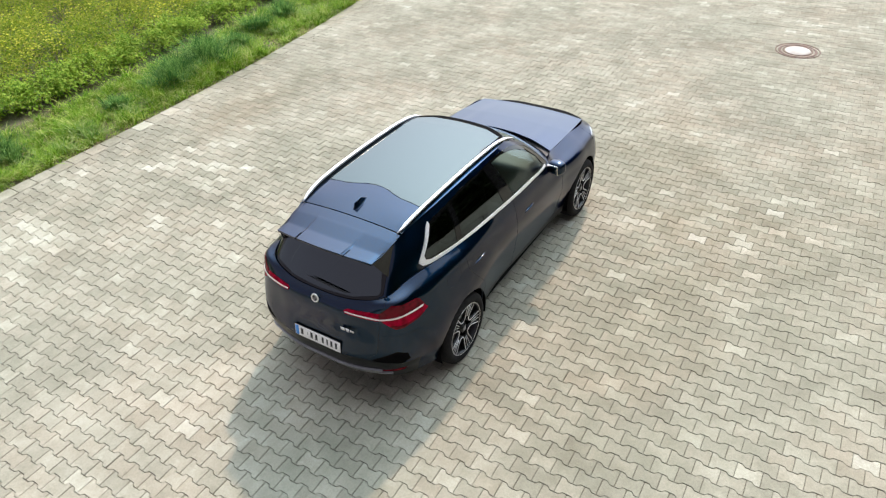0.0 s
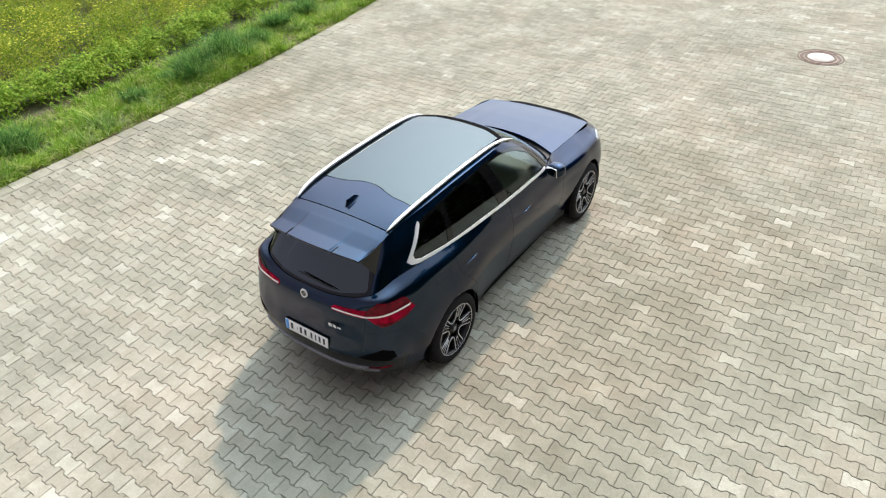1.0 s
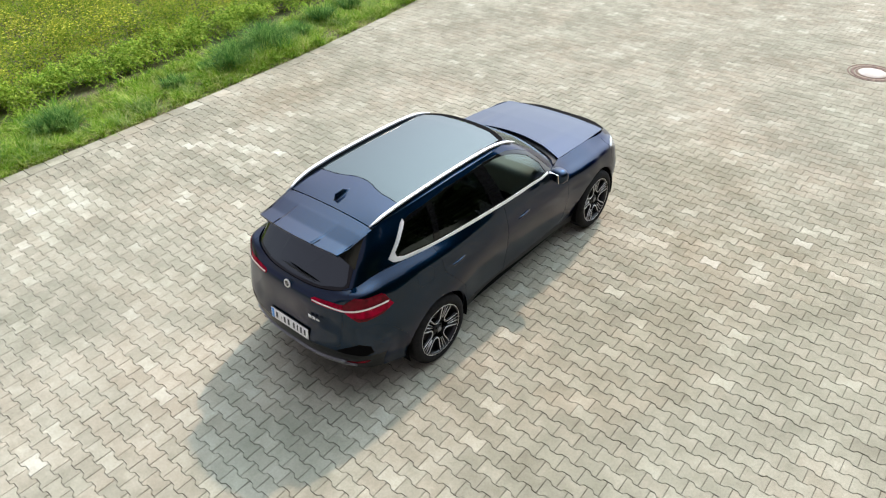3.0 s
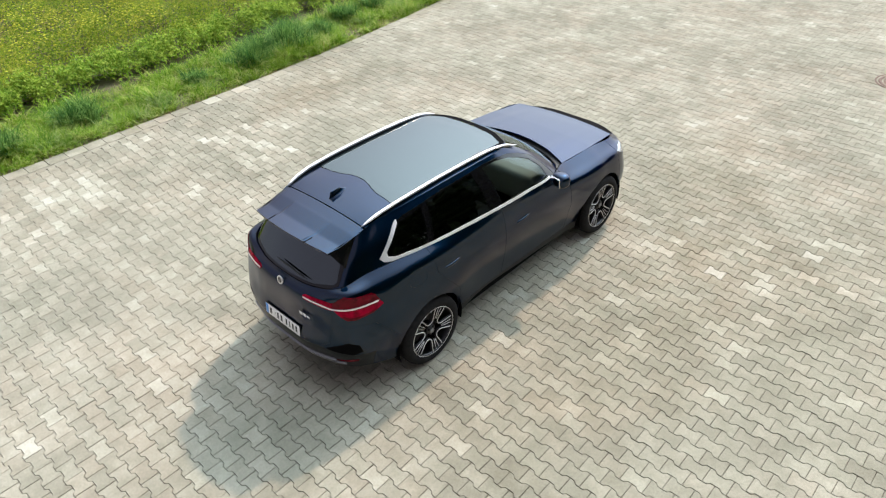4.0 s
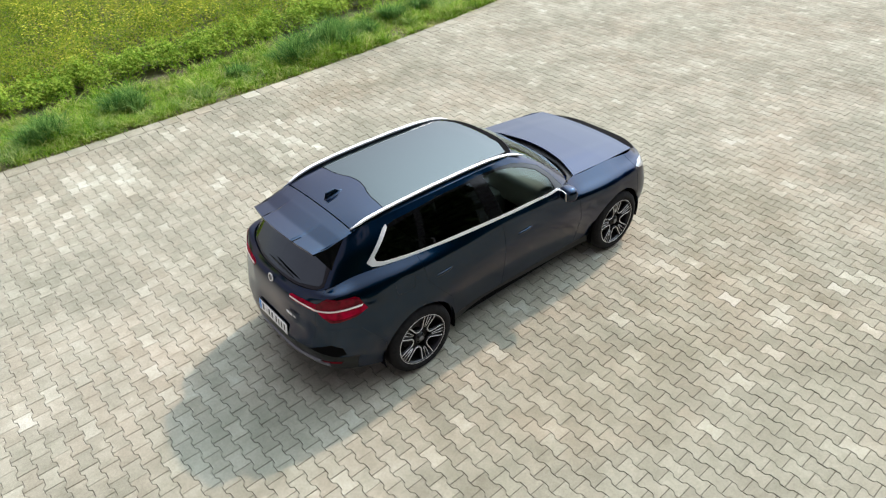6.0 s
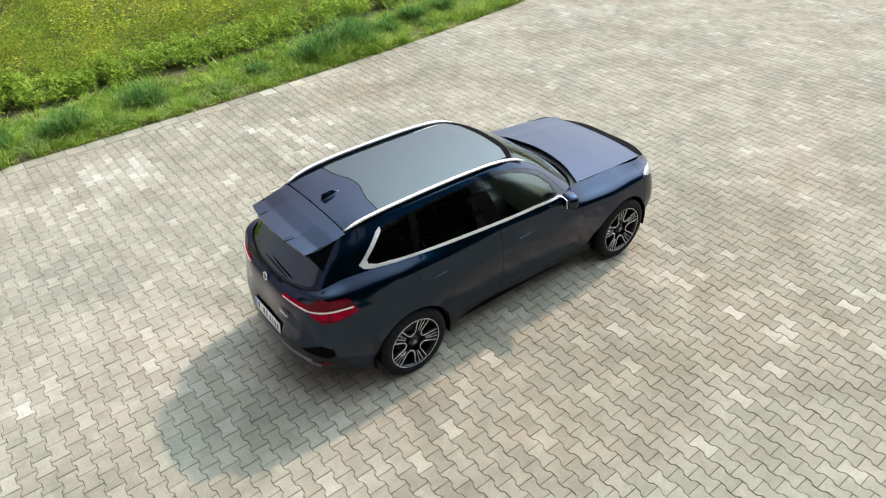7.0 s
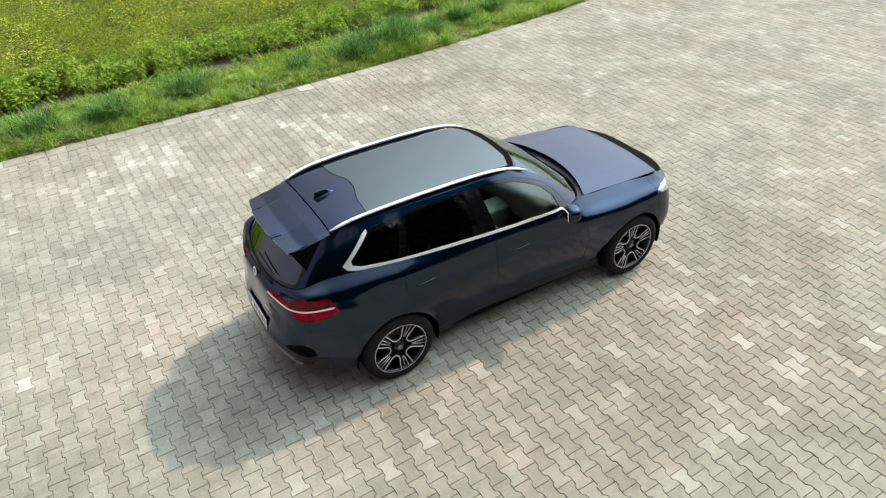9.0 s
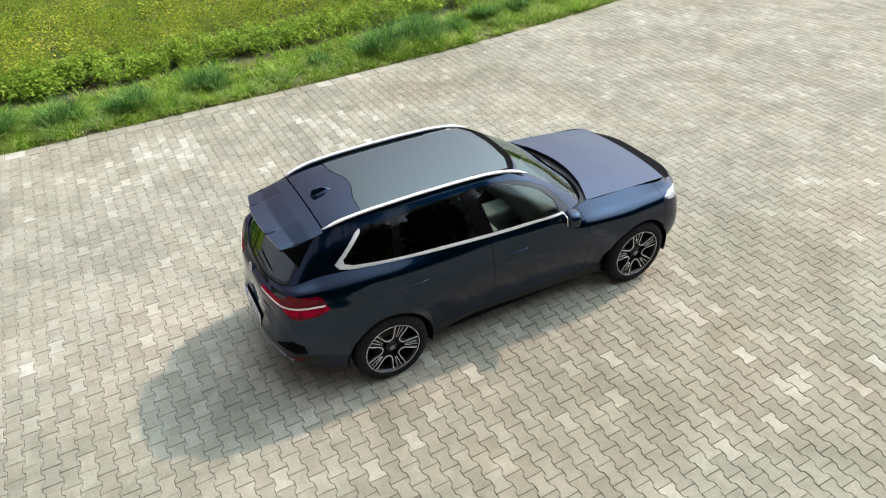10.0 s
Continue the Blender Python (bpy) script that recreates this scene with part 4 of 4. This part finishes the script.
def grid_bm(fn, nu, nv):
    bm = bmesh.new()
    g = [[bm.verts.new(fn(i / nu, j / nv)) for j in range(nv + 1)] for i in range(nu + 1)]
    for i in range(nu):
        for j in range(nv):
            bm.faces.new((g[i][j], g[i + 1][j], g[i + 1][j + 1], g[i][j + 1]))
    return bm


def thick(bm, depth):
    """Turns an open sheet into a solid, downwards."""
    bmesh.ops.recalc_face_normals(bm, faces=bm.faces)
    if sum(f.normal.z for f in bm.faces) < 0:
        bmesh.ops.reverse_faces(bm, faces=bm.faces)
    bmesh.ops.solidify(bm, geom=bm.faces[:], thickness=depth)
    return bm


def sharp(ob, degrees=35):
    """Smooth shading with crisp edges."""
    bm = bmesh.new()
    bm.from_mesh(ob.data)
    for e in bm.edges:
        e.smooth = not (len(e.link_faces) == 2 and e.calc_face_angle(0) > radians(degrees))
    bm.to_mesh(ob.data)
    bm.free()
    return ob


sharp(part("bonnet", thick(grid_bm(lambda u, v: bonnet_point(u, (2 * v - 1) * .996), 40, 48), .012), PAINT, car))
sharp(part("cowl", thick(grid_bm(lambda u, v: (2.36 + .16 * u - .20 * ((2 * v - 1)) ** 2, (2 * v - 1) * .735, 1.088 + .012 * u), 4, 24), .01), PLASTIC, car, "black wiper cowl"))

# Roof spoiler: a flat lid that flicks up behind a cross crease, with a raised middle wing
WING = .49


def spoiler_point(u, v):
    s = 2 * v - 1
    half = .545 - .035 * u ** 1.4
    x = -.356 - (.432 - .055 * s ** 2) * u
    z = smooth_crown(-.345) + .003 - .028 * abs(s) ** 2.2
    z -= np.interp(u, [0, .3, .66, 1], [0, .020, .056, .062])
    z -= .012 * (max(0, abs(s) - .88) / .12) ** 2 * (1 - .5 * u)
    z += .013 * min(1, max(0, (u - .25) / .75)) * min(1, max(0, (WING - abs(s)) / .03))
    return x, s * half, z


spoiler = sharp(part("spoiler", thick(grid_bm(spoiler_point, 30, 100), .022), PAINT, car, "painted roof spoiler"), 14)
lip = grid_bm(lambda u, v: tuple(Vector(spoiler_point(.985 + .03 * u, .5 + WING * (v - .5) * .98)) + Vector((-.004, 0, .001))), 3, 60)
sharp(part("lip", thick(lip, .016), PAINT, spoiler))
for sign in (1, -1):
    bm = grid_bm(lambda u, v: tuple(Vector(spoiler_point(.80 + .22 * u, .5 + sign * (WING / 2 + .006 + .006 * v))) + Vector((-.002, 0, .003))), 5, 2)
    sharp(part("slit", thick(bm, .012), LINER, spoiler, "black slit"))
under = grid_bm(lambda u, v: (-.44 - .315 * u + .04 * (2 * v - 1) ** 2 * u, (2 * v - 1) * (.50 - .012 * u), 1.483 - .004 * u - .022 * abs(2 * v - 1) ** 3), 4, 24)
sharp(part("underside", thick(under, .014), GLOSS_BLACK, spoiler))
for sign in (1, -1):
    # a thin blade fills the corner between the lid and the pillar
    a, b, c = Vector((-.722, .505 * sign, 1.482)), Vector((-.43, .530 * sign, 1.525)), Vector((-.615, .592 * sign, 1.28))
    bm = bmesh.new()
    rows = []
    for k in range(9):
        f = k / 8
        fore, aft = b.lerp(c, f), a.lerp(c, f ** .85)
        rows.append([bm.verts.new(q) for q in (fore, fore.lerp(aft, .5) + Vector((0, .004 * sign * (1 - f), 0)), aft, aft - Vector((-.012, .022 * sign, 0)), fore - Vector((-.012, .030 * sign, 0)))])
    for p0, p1 in zip(rows, rows[1:]):
        for i in range(5):
            bm.faces.new((p0[i], p0[(i + 1) % 5], p1[(i + 1) % 5], p1[i]))
    bmesh.ops.remove_doubles(bm, verts=bm.verts, dist=1e-5)
    sharp(part("side_end", bm, GLOSS_BLACK, spoiler, "gloss black side blade"))


def sweep(path, width, height, sides=10, taper=0.0, power=2.6):
    """A closed bar along a path; width across and height up; taper: the share of its length over which each end thins out."""
    bm = bmesh.new()
    rings, count = [], len(path)
    path = [Vector(q) for q in path]
    for k, q in enumerate(path):
        way = (path[min(k + 1, count - 1)] - path[max(k - 1, 0)]).normalized()
        across = way.cross(Vector((0, 0, 1))).normalized()
        up = across.cross(way)
        f = k / (count - 1)
        s = 1.0 if not taper else max(.12, min(1, f / taper, (1 - f) / taper)) ** .6
        ring = []
        for i in range(sides):
            a = 2 * math.pi * (i + .5) / sides
            c, d = math.cos(a), math.sin(a)
            c, d = math.copysign(abs(c) ** (2 / power), c), math.copysign(abs(d) ** (2 / power), d)
            ring.append(bm.verts.new(q + across * (c * width / 2 * s) + up * (d * height / 2 * s)))
        rings.append(ring)
    for a, b in zip(rings, rings[1:]):
        for i in range(sides):
            bm.faces.new((a[i], a[(i + 1) % sides], b[(i + 1) % sides], b[i]))
    bm.faces.new(rings[0][::-1])
    bm.faces.new(rings[-1])
    return bm


def rounded_box(size, at, bevel=.01, segments=3, turn=(0, 0, 0)):
    bm = bmesh.new()
    bmesh.ops.create_cube(bm, size=1, matrix=Matrix.Diagonal((*size, 1)))
    bmesh.ops.bevel(bm, geom=bm.edges[:], offset=bevel, segments=segments, affect="EDGES", profile=.6)
    bmesh.ops.transform(bm, matrix=pose(*at, *turn), verts=bm.verts)
    return bm


# Roof rails on continuous black feet
for sign in (1, -1):
    path = []
    for k in range(49):
        f = k / 48
        x = -.362 + 2.03 * f
        y = np.interp(x, [-.37, -.28, -.1, .2, .8, 1.3, 1.55, 1.68], [.517, .533, .548, .556, .558, .560, .566, .575])
        z = np.mean([np.interp(x + d, [-.37, -.30, -.2, -.05, .2, .5, .9, 1.2, 1.4, 1.55, 1.68], [1.556, 1.585, 1.612, 1.632, 1.645, 1.651, 1.650, 1.640, 1.618, 1.580, 1.520]) for d in (-.06, -.03, 0, .03, .06)])
        path.append((x, y * sign, z))
    rail = part("roof_rail", sweep(path, .034, .024, 12, .05), CHROME, car, "satin aluminium roof rail")
    foot = [(x, y - .012 * sign, z - .020) for x, y, z in path[1:-1]]
    part("rail_foot", sweep(foot, .026, .034, 8, .05), GLOSS_BLACK, rail, "black rail foot")

# Aerial fin
def fin_point(u, v):
    """A flat plinth from which a narrow blade rises towards the tail."""
    a = 2 * math.pi * v
    f = 1 - u
    wide = .036 * f ** 2.2 + .0055 * min(1, 6 * f)
    long = .118 * (1 - .62 * u)
    cx = -.165 - .052 * u
    x = cx + long * math.cos(a)
    y = wide * math.sin(a)
    return x, y, smooth_crown(-.165) - .006 + (x + .165) * .09 + .062 * u ** 1.3


bm = grid_bm(fin_point, 10, 24)
bmesh.ops.remove_doubles(bm, verts=bm.verts, dist=1e-5)
part("aerial_fin", bm, PAINT, car, "painted shark-fin aerial")


# Door mirrors
def mirror_point(u, v):
    a, b = math.pi * u, 2 * math.pi * v
    power = lambda q, e: math.copysign(abs(q) ** e, q)
    return (.078 * power(math.sin(a), .7) * power(math.cos(b), .75),
            .100 * power(math.cos(a), .8), .078 * power(math.sin(a), .7) * power(math.sin(b), .75))


for sign in (1, -1):
    door = doors["front_door", "left" if sign > 0 else "right"]
    bm = grid_bm(mirror_point, 18, 28)
    bmesh.ops.remove_doubles(bm, verts=bm.verts, dist=1e-5)
    place = pose(1.93, .972 * sign, 1.15, 4 * sign, 0, 17 * sign)
    bmesh.ops.transform(bm, matrix=place, verts=bm.verts)
    shell = part("mirror", bm, PAINT, door, "painted door mirror")
    bm = rounded_box((.01, .14, .10), (0, 0, 0), .004, 2)
    bmesh.ops.transform(bm, matrix=place @ pose(-.070, 0, 0, 0, -4, 0), verts=bm.verts)
    part("mirror_glass", bm, MIRROR, shell)
    part("mirror_foot", sweep([(1.955, .86 * sign, 1.112), (1.95, .90 * sign, 1.112), (1.945, .95 * sign, 1.12)], .09, .035, 10), GLOSS_BLACK, shell)

# Door handles: a grip in front of a shallow dish
for side, sign in (("left", 1), ("right", -1)):
    for name, x, z, y in (("front_door", 1.36, .945, .928), ("rear_door", .315, .985, .924)):
        grip = [(x - .105 + .21 * k / 12, (y + .010 * math.sin(math.pi * k / 12)) * sign, z + .006 * (k / 12)) for k in range(13)]
        part("handle", sweep(grip, .014, .026, 10, .12), PAINT, doors[name, side])
        dish = [(x - .07 + .12 * k / 8, (y - .0005) * sign, z - .004) for k in range(9)]
        part("handle_dish", sweep(dish, .008, .045, 10, .3), LINER, doors[name, side])

# Tail badges, plate and rear wiper
badge = lathe([(.0, .004), (.030, .004), (.031, .006), (.040, .006), (.043, 0), (.0, 0)], 32)
bmesh.ops.transform(badge, matrix=pose(-.928, 0, 1.062, 0, -78, 0), verts=badge.verts)
roundel = part("emblem", badge, CHROME, tailgate, "round chrome emblem")
for quarter, mat in ((0, PLATE_INK), (1, SILVER), (2, PLATE_INK), (3, SILVER)):
    bm = bmesh.new()
    pts = [(0, 0)] + [(.027 * math.cos(quarter * math.pi / 2 + k * math.pi / 12), .027 * math.sin(quarter * math.pi / 2 + k * math.pi / 12)) for k in range(7)]
    bm.faces.new([bm.verts.new((a, b, .0065)) for a, b in pts])
    bmesh.ops.transform(bm, matrix=pose(-.928, 0, 1.062, 0, -78, 0), verts=bm.verts)
    part("quarter_field", bm, mat, roundel)

PLATE = pose(-.992, 0, .640, 90, 0, -90) @ pose(0, 0, 0, -7, 0, 0)
plate = part("number_plate", rounded_box((.52, .112, .006), (0, 0, 0), .0025, 2), PLATE_WHITE, tailgate, "white number plate with a blue band")
plate.matrix_basis = PLATE
part("blue_band", rounded_box((.042, .106, .006), (-.236, 0, .0012), .002, 1), PLATE_BLUE, plate)
for at, wide in ((-.178, .05), (-.112, .012), (-.068, .045), (-.012, .045), (.062, .04), (.112, .03), (.16, .04), (.212, .04)):
    tall = .066 if wide > .02 else .03
    part("dark_bar", rounded_box((wide * .62, tall, .006), (at, 0, .0012), .002, 1), PLATE_INK, plate)
part("plate_frame", rounded_box((.532, .124, .008), (0, 0, -.003), .003, 2), PLASTIC, plate)
for at, wide, tall in ((-.300, .042, .034), (-.348, .034, .034), (-.384, .016, .02), (-.405, .018, .02)):
    bar = part("badge_bar", rounded_box((.004, wide, tall), (-.982 + abs(at) * .06, at, .868), .0015, 1), PLATE_WHITE, tailgate, "bright badge")
part("rear_wiper", sweep([(-.842, .12 - .42 * f, 1.205 - .030 * f) for f in (k / 12 for k in range(13))], .018, .014, 8, .2), PLASTIC, car, "black rear wiper")

# Front wipers
for y0, y1 in ((.55, -.05), (-.02, -.58)):
    arm = [(2.325 - .22 * (y / .74) ** 2 + .012, y, 1.138 + .012 * f) for f, y in ((f, y0 + (y1 - y0) * f) for f in (k / 14 for k in range(15)))]
    part("windscreen_wiper", sweep(arm, .022, .018, 8, .08), PLASTIC, car, "black wiper arm")

# Wheels
def spoke_strip(points, wide, y, thickness):
    """A flat raised strip along points in the wheel's plane."""
    bm = bmesh.new()
    rows, count = [], len(points)
    for k, q in enumerate(points):
        a, b = Vector(points[max(k - 1, 0)]), Vector(points[min(k + 1, count - 1)])
        d = (b - a).normalized()
        s = Vector((-d.y, d.x)) * wide / 2
        q = Vector(q)
        dish = .018 * (1 - min(1, q.length / .24) ** 2)
        rows.append([bm.verts.new((c.x, h - dish, c.y)) for c, h in ((q - s, y), (q + s, y), (q + s, y - thickness), (q - s, y - thickness))])
    for a, b in zip(rows, rows[1:]):
        for i in range(4):
            bm.faces.new((a[i], a[(i + 1) % 4], b[(i + 1) % 4], b[i]))
    bm.faces.new(rows[0])
    bm.faces.new(rows[-1][::-1])
    bmesh.ops.recalc_face_normals(bm, faces=bm.faces)
    return bm


def polar(r, degrees):
    return (r * math.cos(radians(degrees)), r * math.sin(radians(degrees)))


def build_wheel(owner):
    """A wheel whose outer face looks along +y, its middle at the origin."""
    wheel = new("wheel")
    wheel.parent = owner
    part("tyre", lathe([(.262, .108), (.268, .117), (.305, .124), (.338, .116), (.357, .098), (.364, .07), (.3655, 0), (.364, -.07), (.357, -.098), (.338, -.116), (.305, -.12), (.262, -.108)], 72, "y"), RUBBER, wheel)
    rim = part("rim", lathe([(.267, .112), (.262, .118), (.255, .114), (.248, .09), (.24, .02), (.235, -.09), (.262, -.108)], 64, "y"), RIM_DARK, wheel, "black rim with bright cut spokes")
    part("rim_edge", lathe([(.2685, .113), (.2660, .1195), (.2615, .1175), (.2615, .110)], 72, "y"), RIM_CUT, rim)
    part("hub", lathe([(0, .097), (.028, .097), (.032, .092), (.05, .088), (.06, .07), (.064, .02)], 40, "y"), RIM_DARK, rim)
    part("hub_cap", lathe([(0, .1005), (.022, .1), (.026, .097)], 24, "y"), SILVER, rim)
    part("brake_disc", lathe([(.07, .0), (.165, .0), (.165, -.02), (.07, -.02)], 48, "y"), DISC, wheel)
    part("barrel", lathe([(.0, -.03), (.232, -.03), (.235, -.06)], 40, "y"), LINER, wheel)
    for k in range(5):
        a = 90 + 72 * k
        # a rounded U opens outwards; two thin bars fan out between it and the next
        loop = [polar(r, a + d) for r, d in ((.262, -22.5), (.235, -21), (.19, -20.5), (.15, -20.5), (.122, -19), (.104, -14), (.096, -6), (.096, 6),
                                             (.104, 14), (.122, 19), (.15, 20.5), (.19, 20.5), (.235, 21), (.262, 22.5))]
        part("spoke_loop", spoke_strip(loop, .0075, .112, .004), RIM_CUT, rim)
        part("spoke_web", spoke_strip(loop, .017, .1085, .03), RIM_DARK, rim)
        for d, start in ((-4.2, .125), (4.2, .125)):
            bar = [polar(start, a + 36 + d * .8), polar(.19, a + 36 + d), polar(.262, a + 36 + d * 1.05)]
            part("spoke", spoke_strip(bar, .0045, .111, .004), RIM_CUT, rim)
            part("spoke_web", spoke_strip(bar, .010, .1075, .03), RIM_DARK, rim)
        lug = lathe([(0, .094), (.008, .094), (.009, .088)], 10, "y")
        bx, bz = polar(.045, a + 36)
        bmesh.ops.transform(lug, matrix=Matrix.Translation((bx, 0, bz)), verts=lug.verts)
        part("wheel_bolt", lug, LINER, rim)
    return wheel


first = build_wheel(car)
spots_of_wheels = [(0, -.835, 180, 11), (AXLE, -.835, 180, 40), (0, .835, 0, 0), (AXLE, .835, 0, 25)]
for k, (x, y, turn, spin) in enumerate(spots_of_wheels):
    m = pose(x, y, HUB, 0, 0, turn) @ pose(0, 0, 0, 0, spin, 0)
    if k == 0:
        first.matrix_basis = m
    else:
        copy_thing(first, m)
for x in (0, AXLE):
    for sign in (1, -1):
        liner = lathe([(.422, .93 * sign), (.425, .60 * sign), (.0, .58 * sign)], 48, "y")
        bmesh.ops.transform(liner, matrix=pose(x, 0, HUB), verts=liner.verts)
        gone = [v for v in liner.verts if v.co.z < .24]
        bmesh.ops.delete(liner, geom=gone, context="VERTS")
        part("wheel_liner", liner, LINER, car)

# Cabin furniture
part("cabin_floor", rounded_box((3.0, 1.5, .05), (.75, 0, .55), .02, 1), LINER, car)
part("dashboard", rounded_box((.42, 1.44, .34), (2.02, 0, .92), .08, 4), DASH, car, "grey dashboard")
part("centre_console", rounded_box((.9, .26, .30), (1.45, 0, .70), .05, 3), DASH, car)


def seat(x, y):
    base = tagged(new("car_seat"), "", "")
    base.parent = car
    base.location = (x, y, .58)
    part("cushion", rounded_box((.52, .52, .18), (.05, 0, .12), .06, 4), TRIM_BROWN, base)
    part("backrest", rounded_box((.16, .52, .66), (-.26, 0, .44), .06, 4, (0, -14, 0)), TRIM_BROWN, base)
    part("headrest", rounded_box((.10, .28, .17), (-.38, 0, .82), .04, 4, (0, -10, 0)), TRIM_BROWN, base)
    return base


for x, y in ((1.22, .38), (1.22, -.38), (.30, .42), (.30, -.42), (.30, 0)):
    seat(x, y)
wheel_ring = [(1.68 + .05 * math.sin(a), .38 + .185 * math.cos(a), 1.02 + .18 * math.sin(a)) for a in (2 * math.pi * k / 36 for k in range(37))]
part("steering_wheel", sweep(wheel_ring, .03, .03, 8), PLASTIC, car, "black steering wheel")
STICKER = material("sticker_green", (0.05, 0.45, 0.32), 0.4)
disc = lathe([(0, .0015), (.038, .0015), (.040, 0), (0, 0)], 24)
bmesh.ops.transform(disc, matrix=pose(2.13, -.58, 1.16, 0, 52, -28), verts=disc.verts)
part("windscreen_sticker", disc, STICKER, car, "round green windscreen sticker")
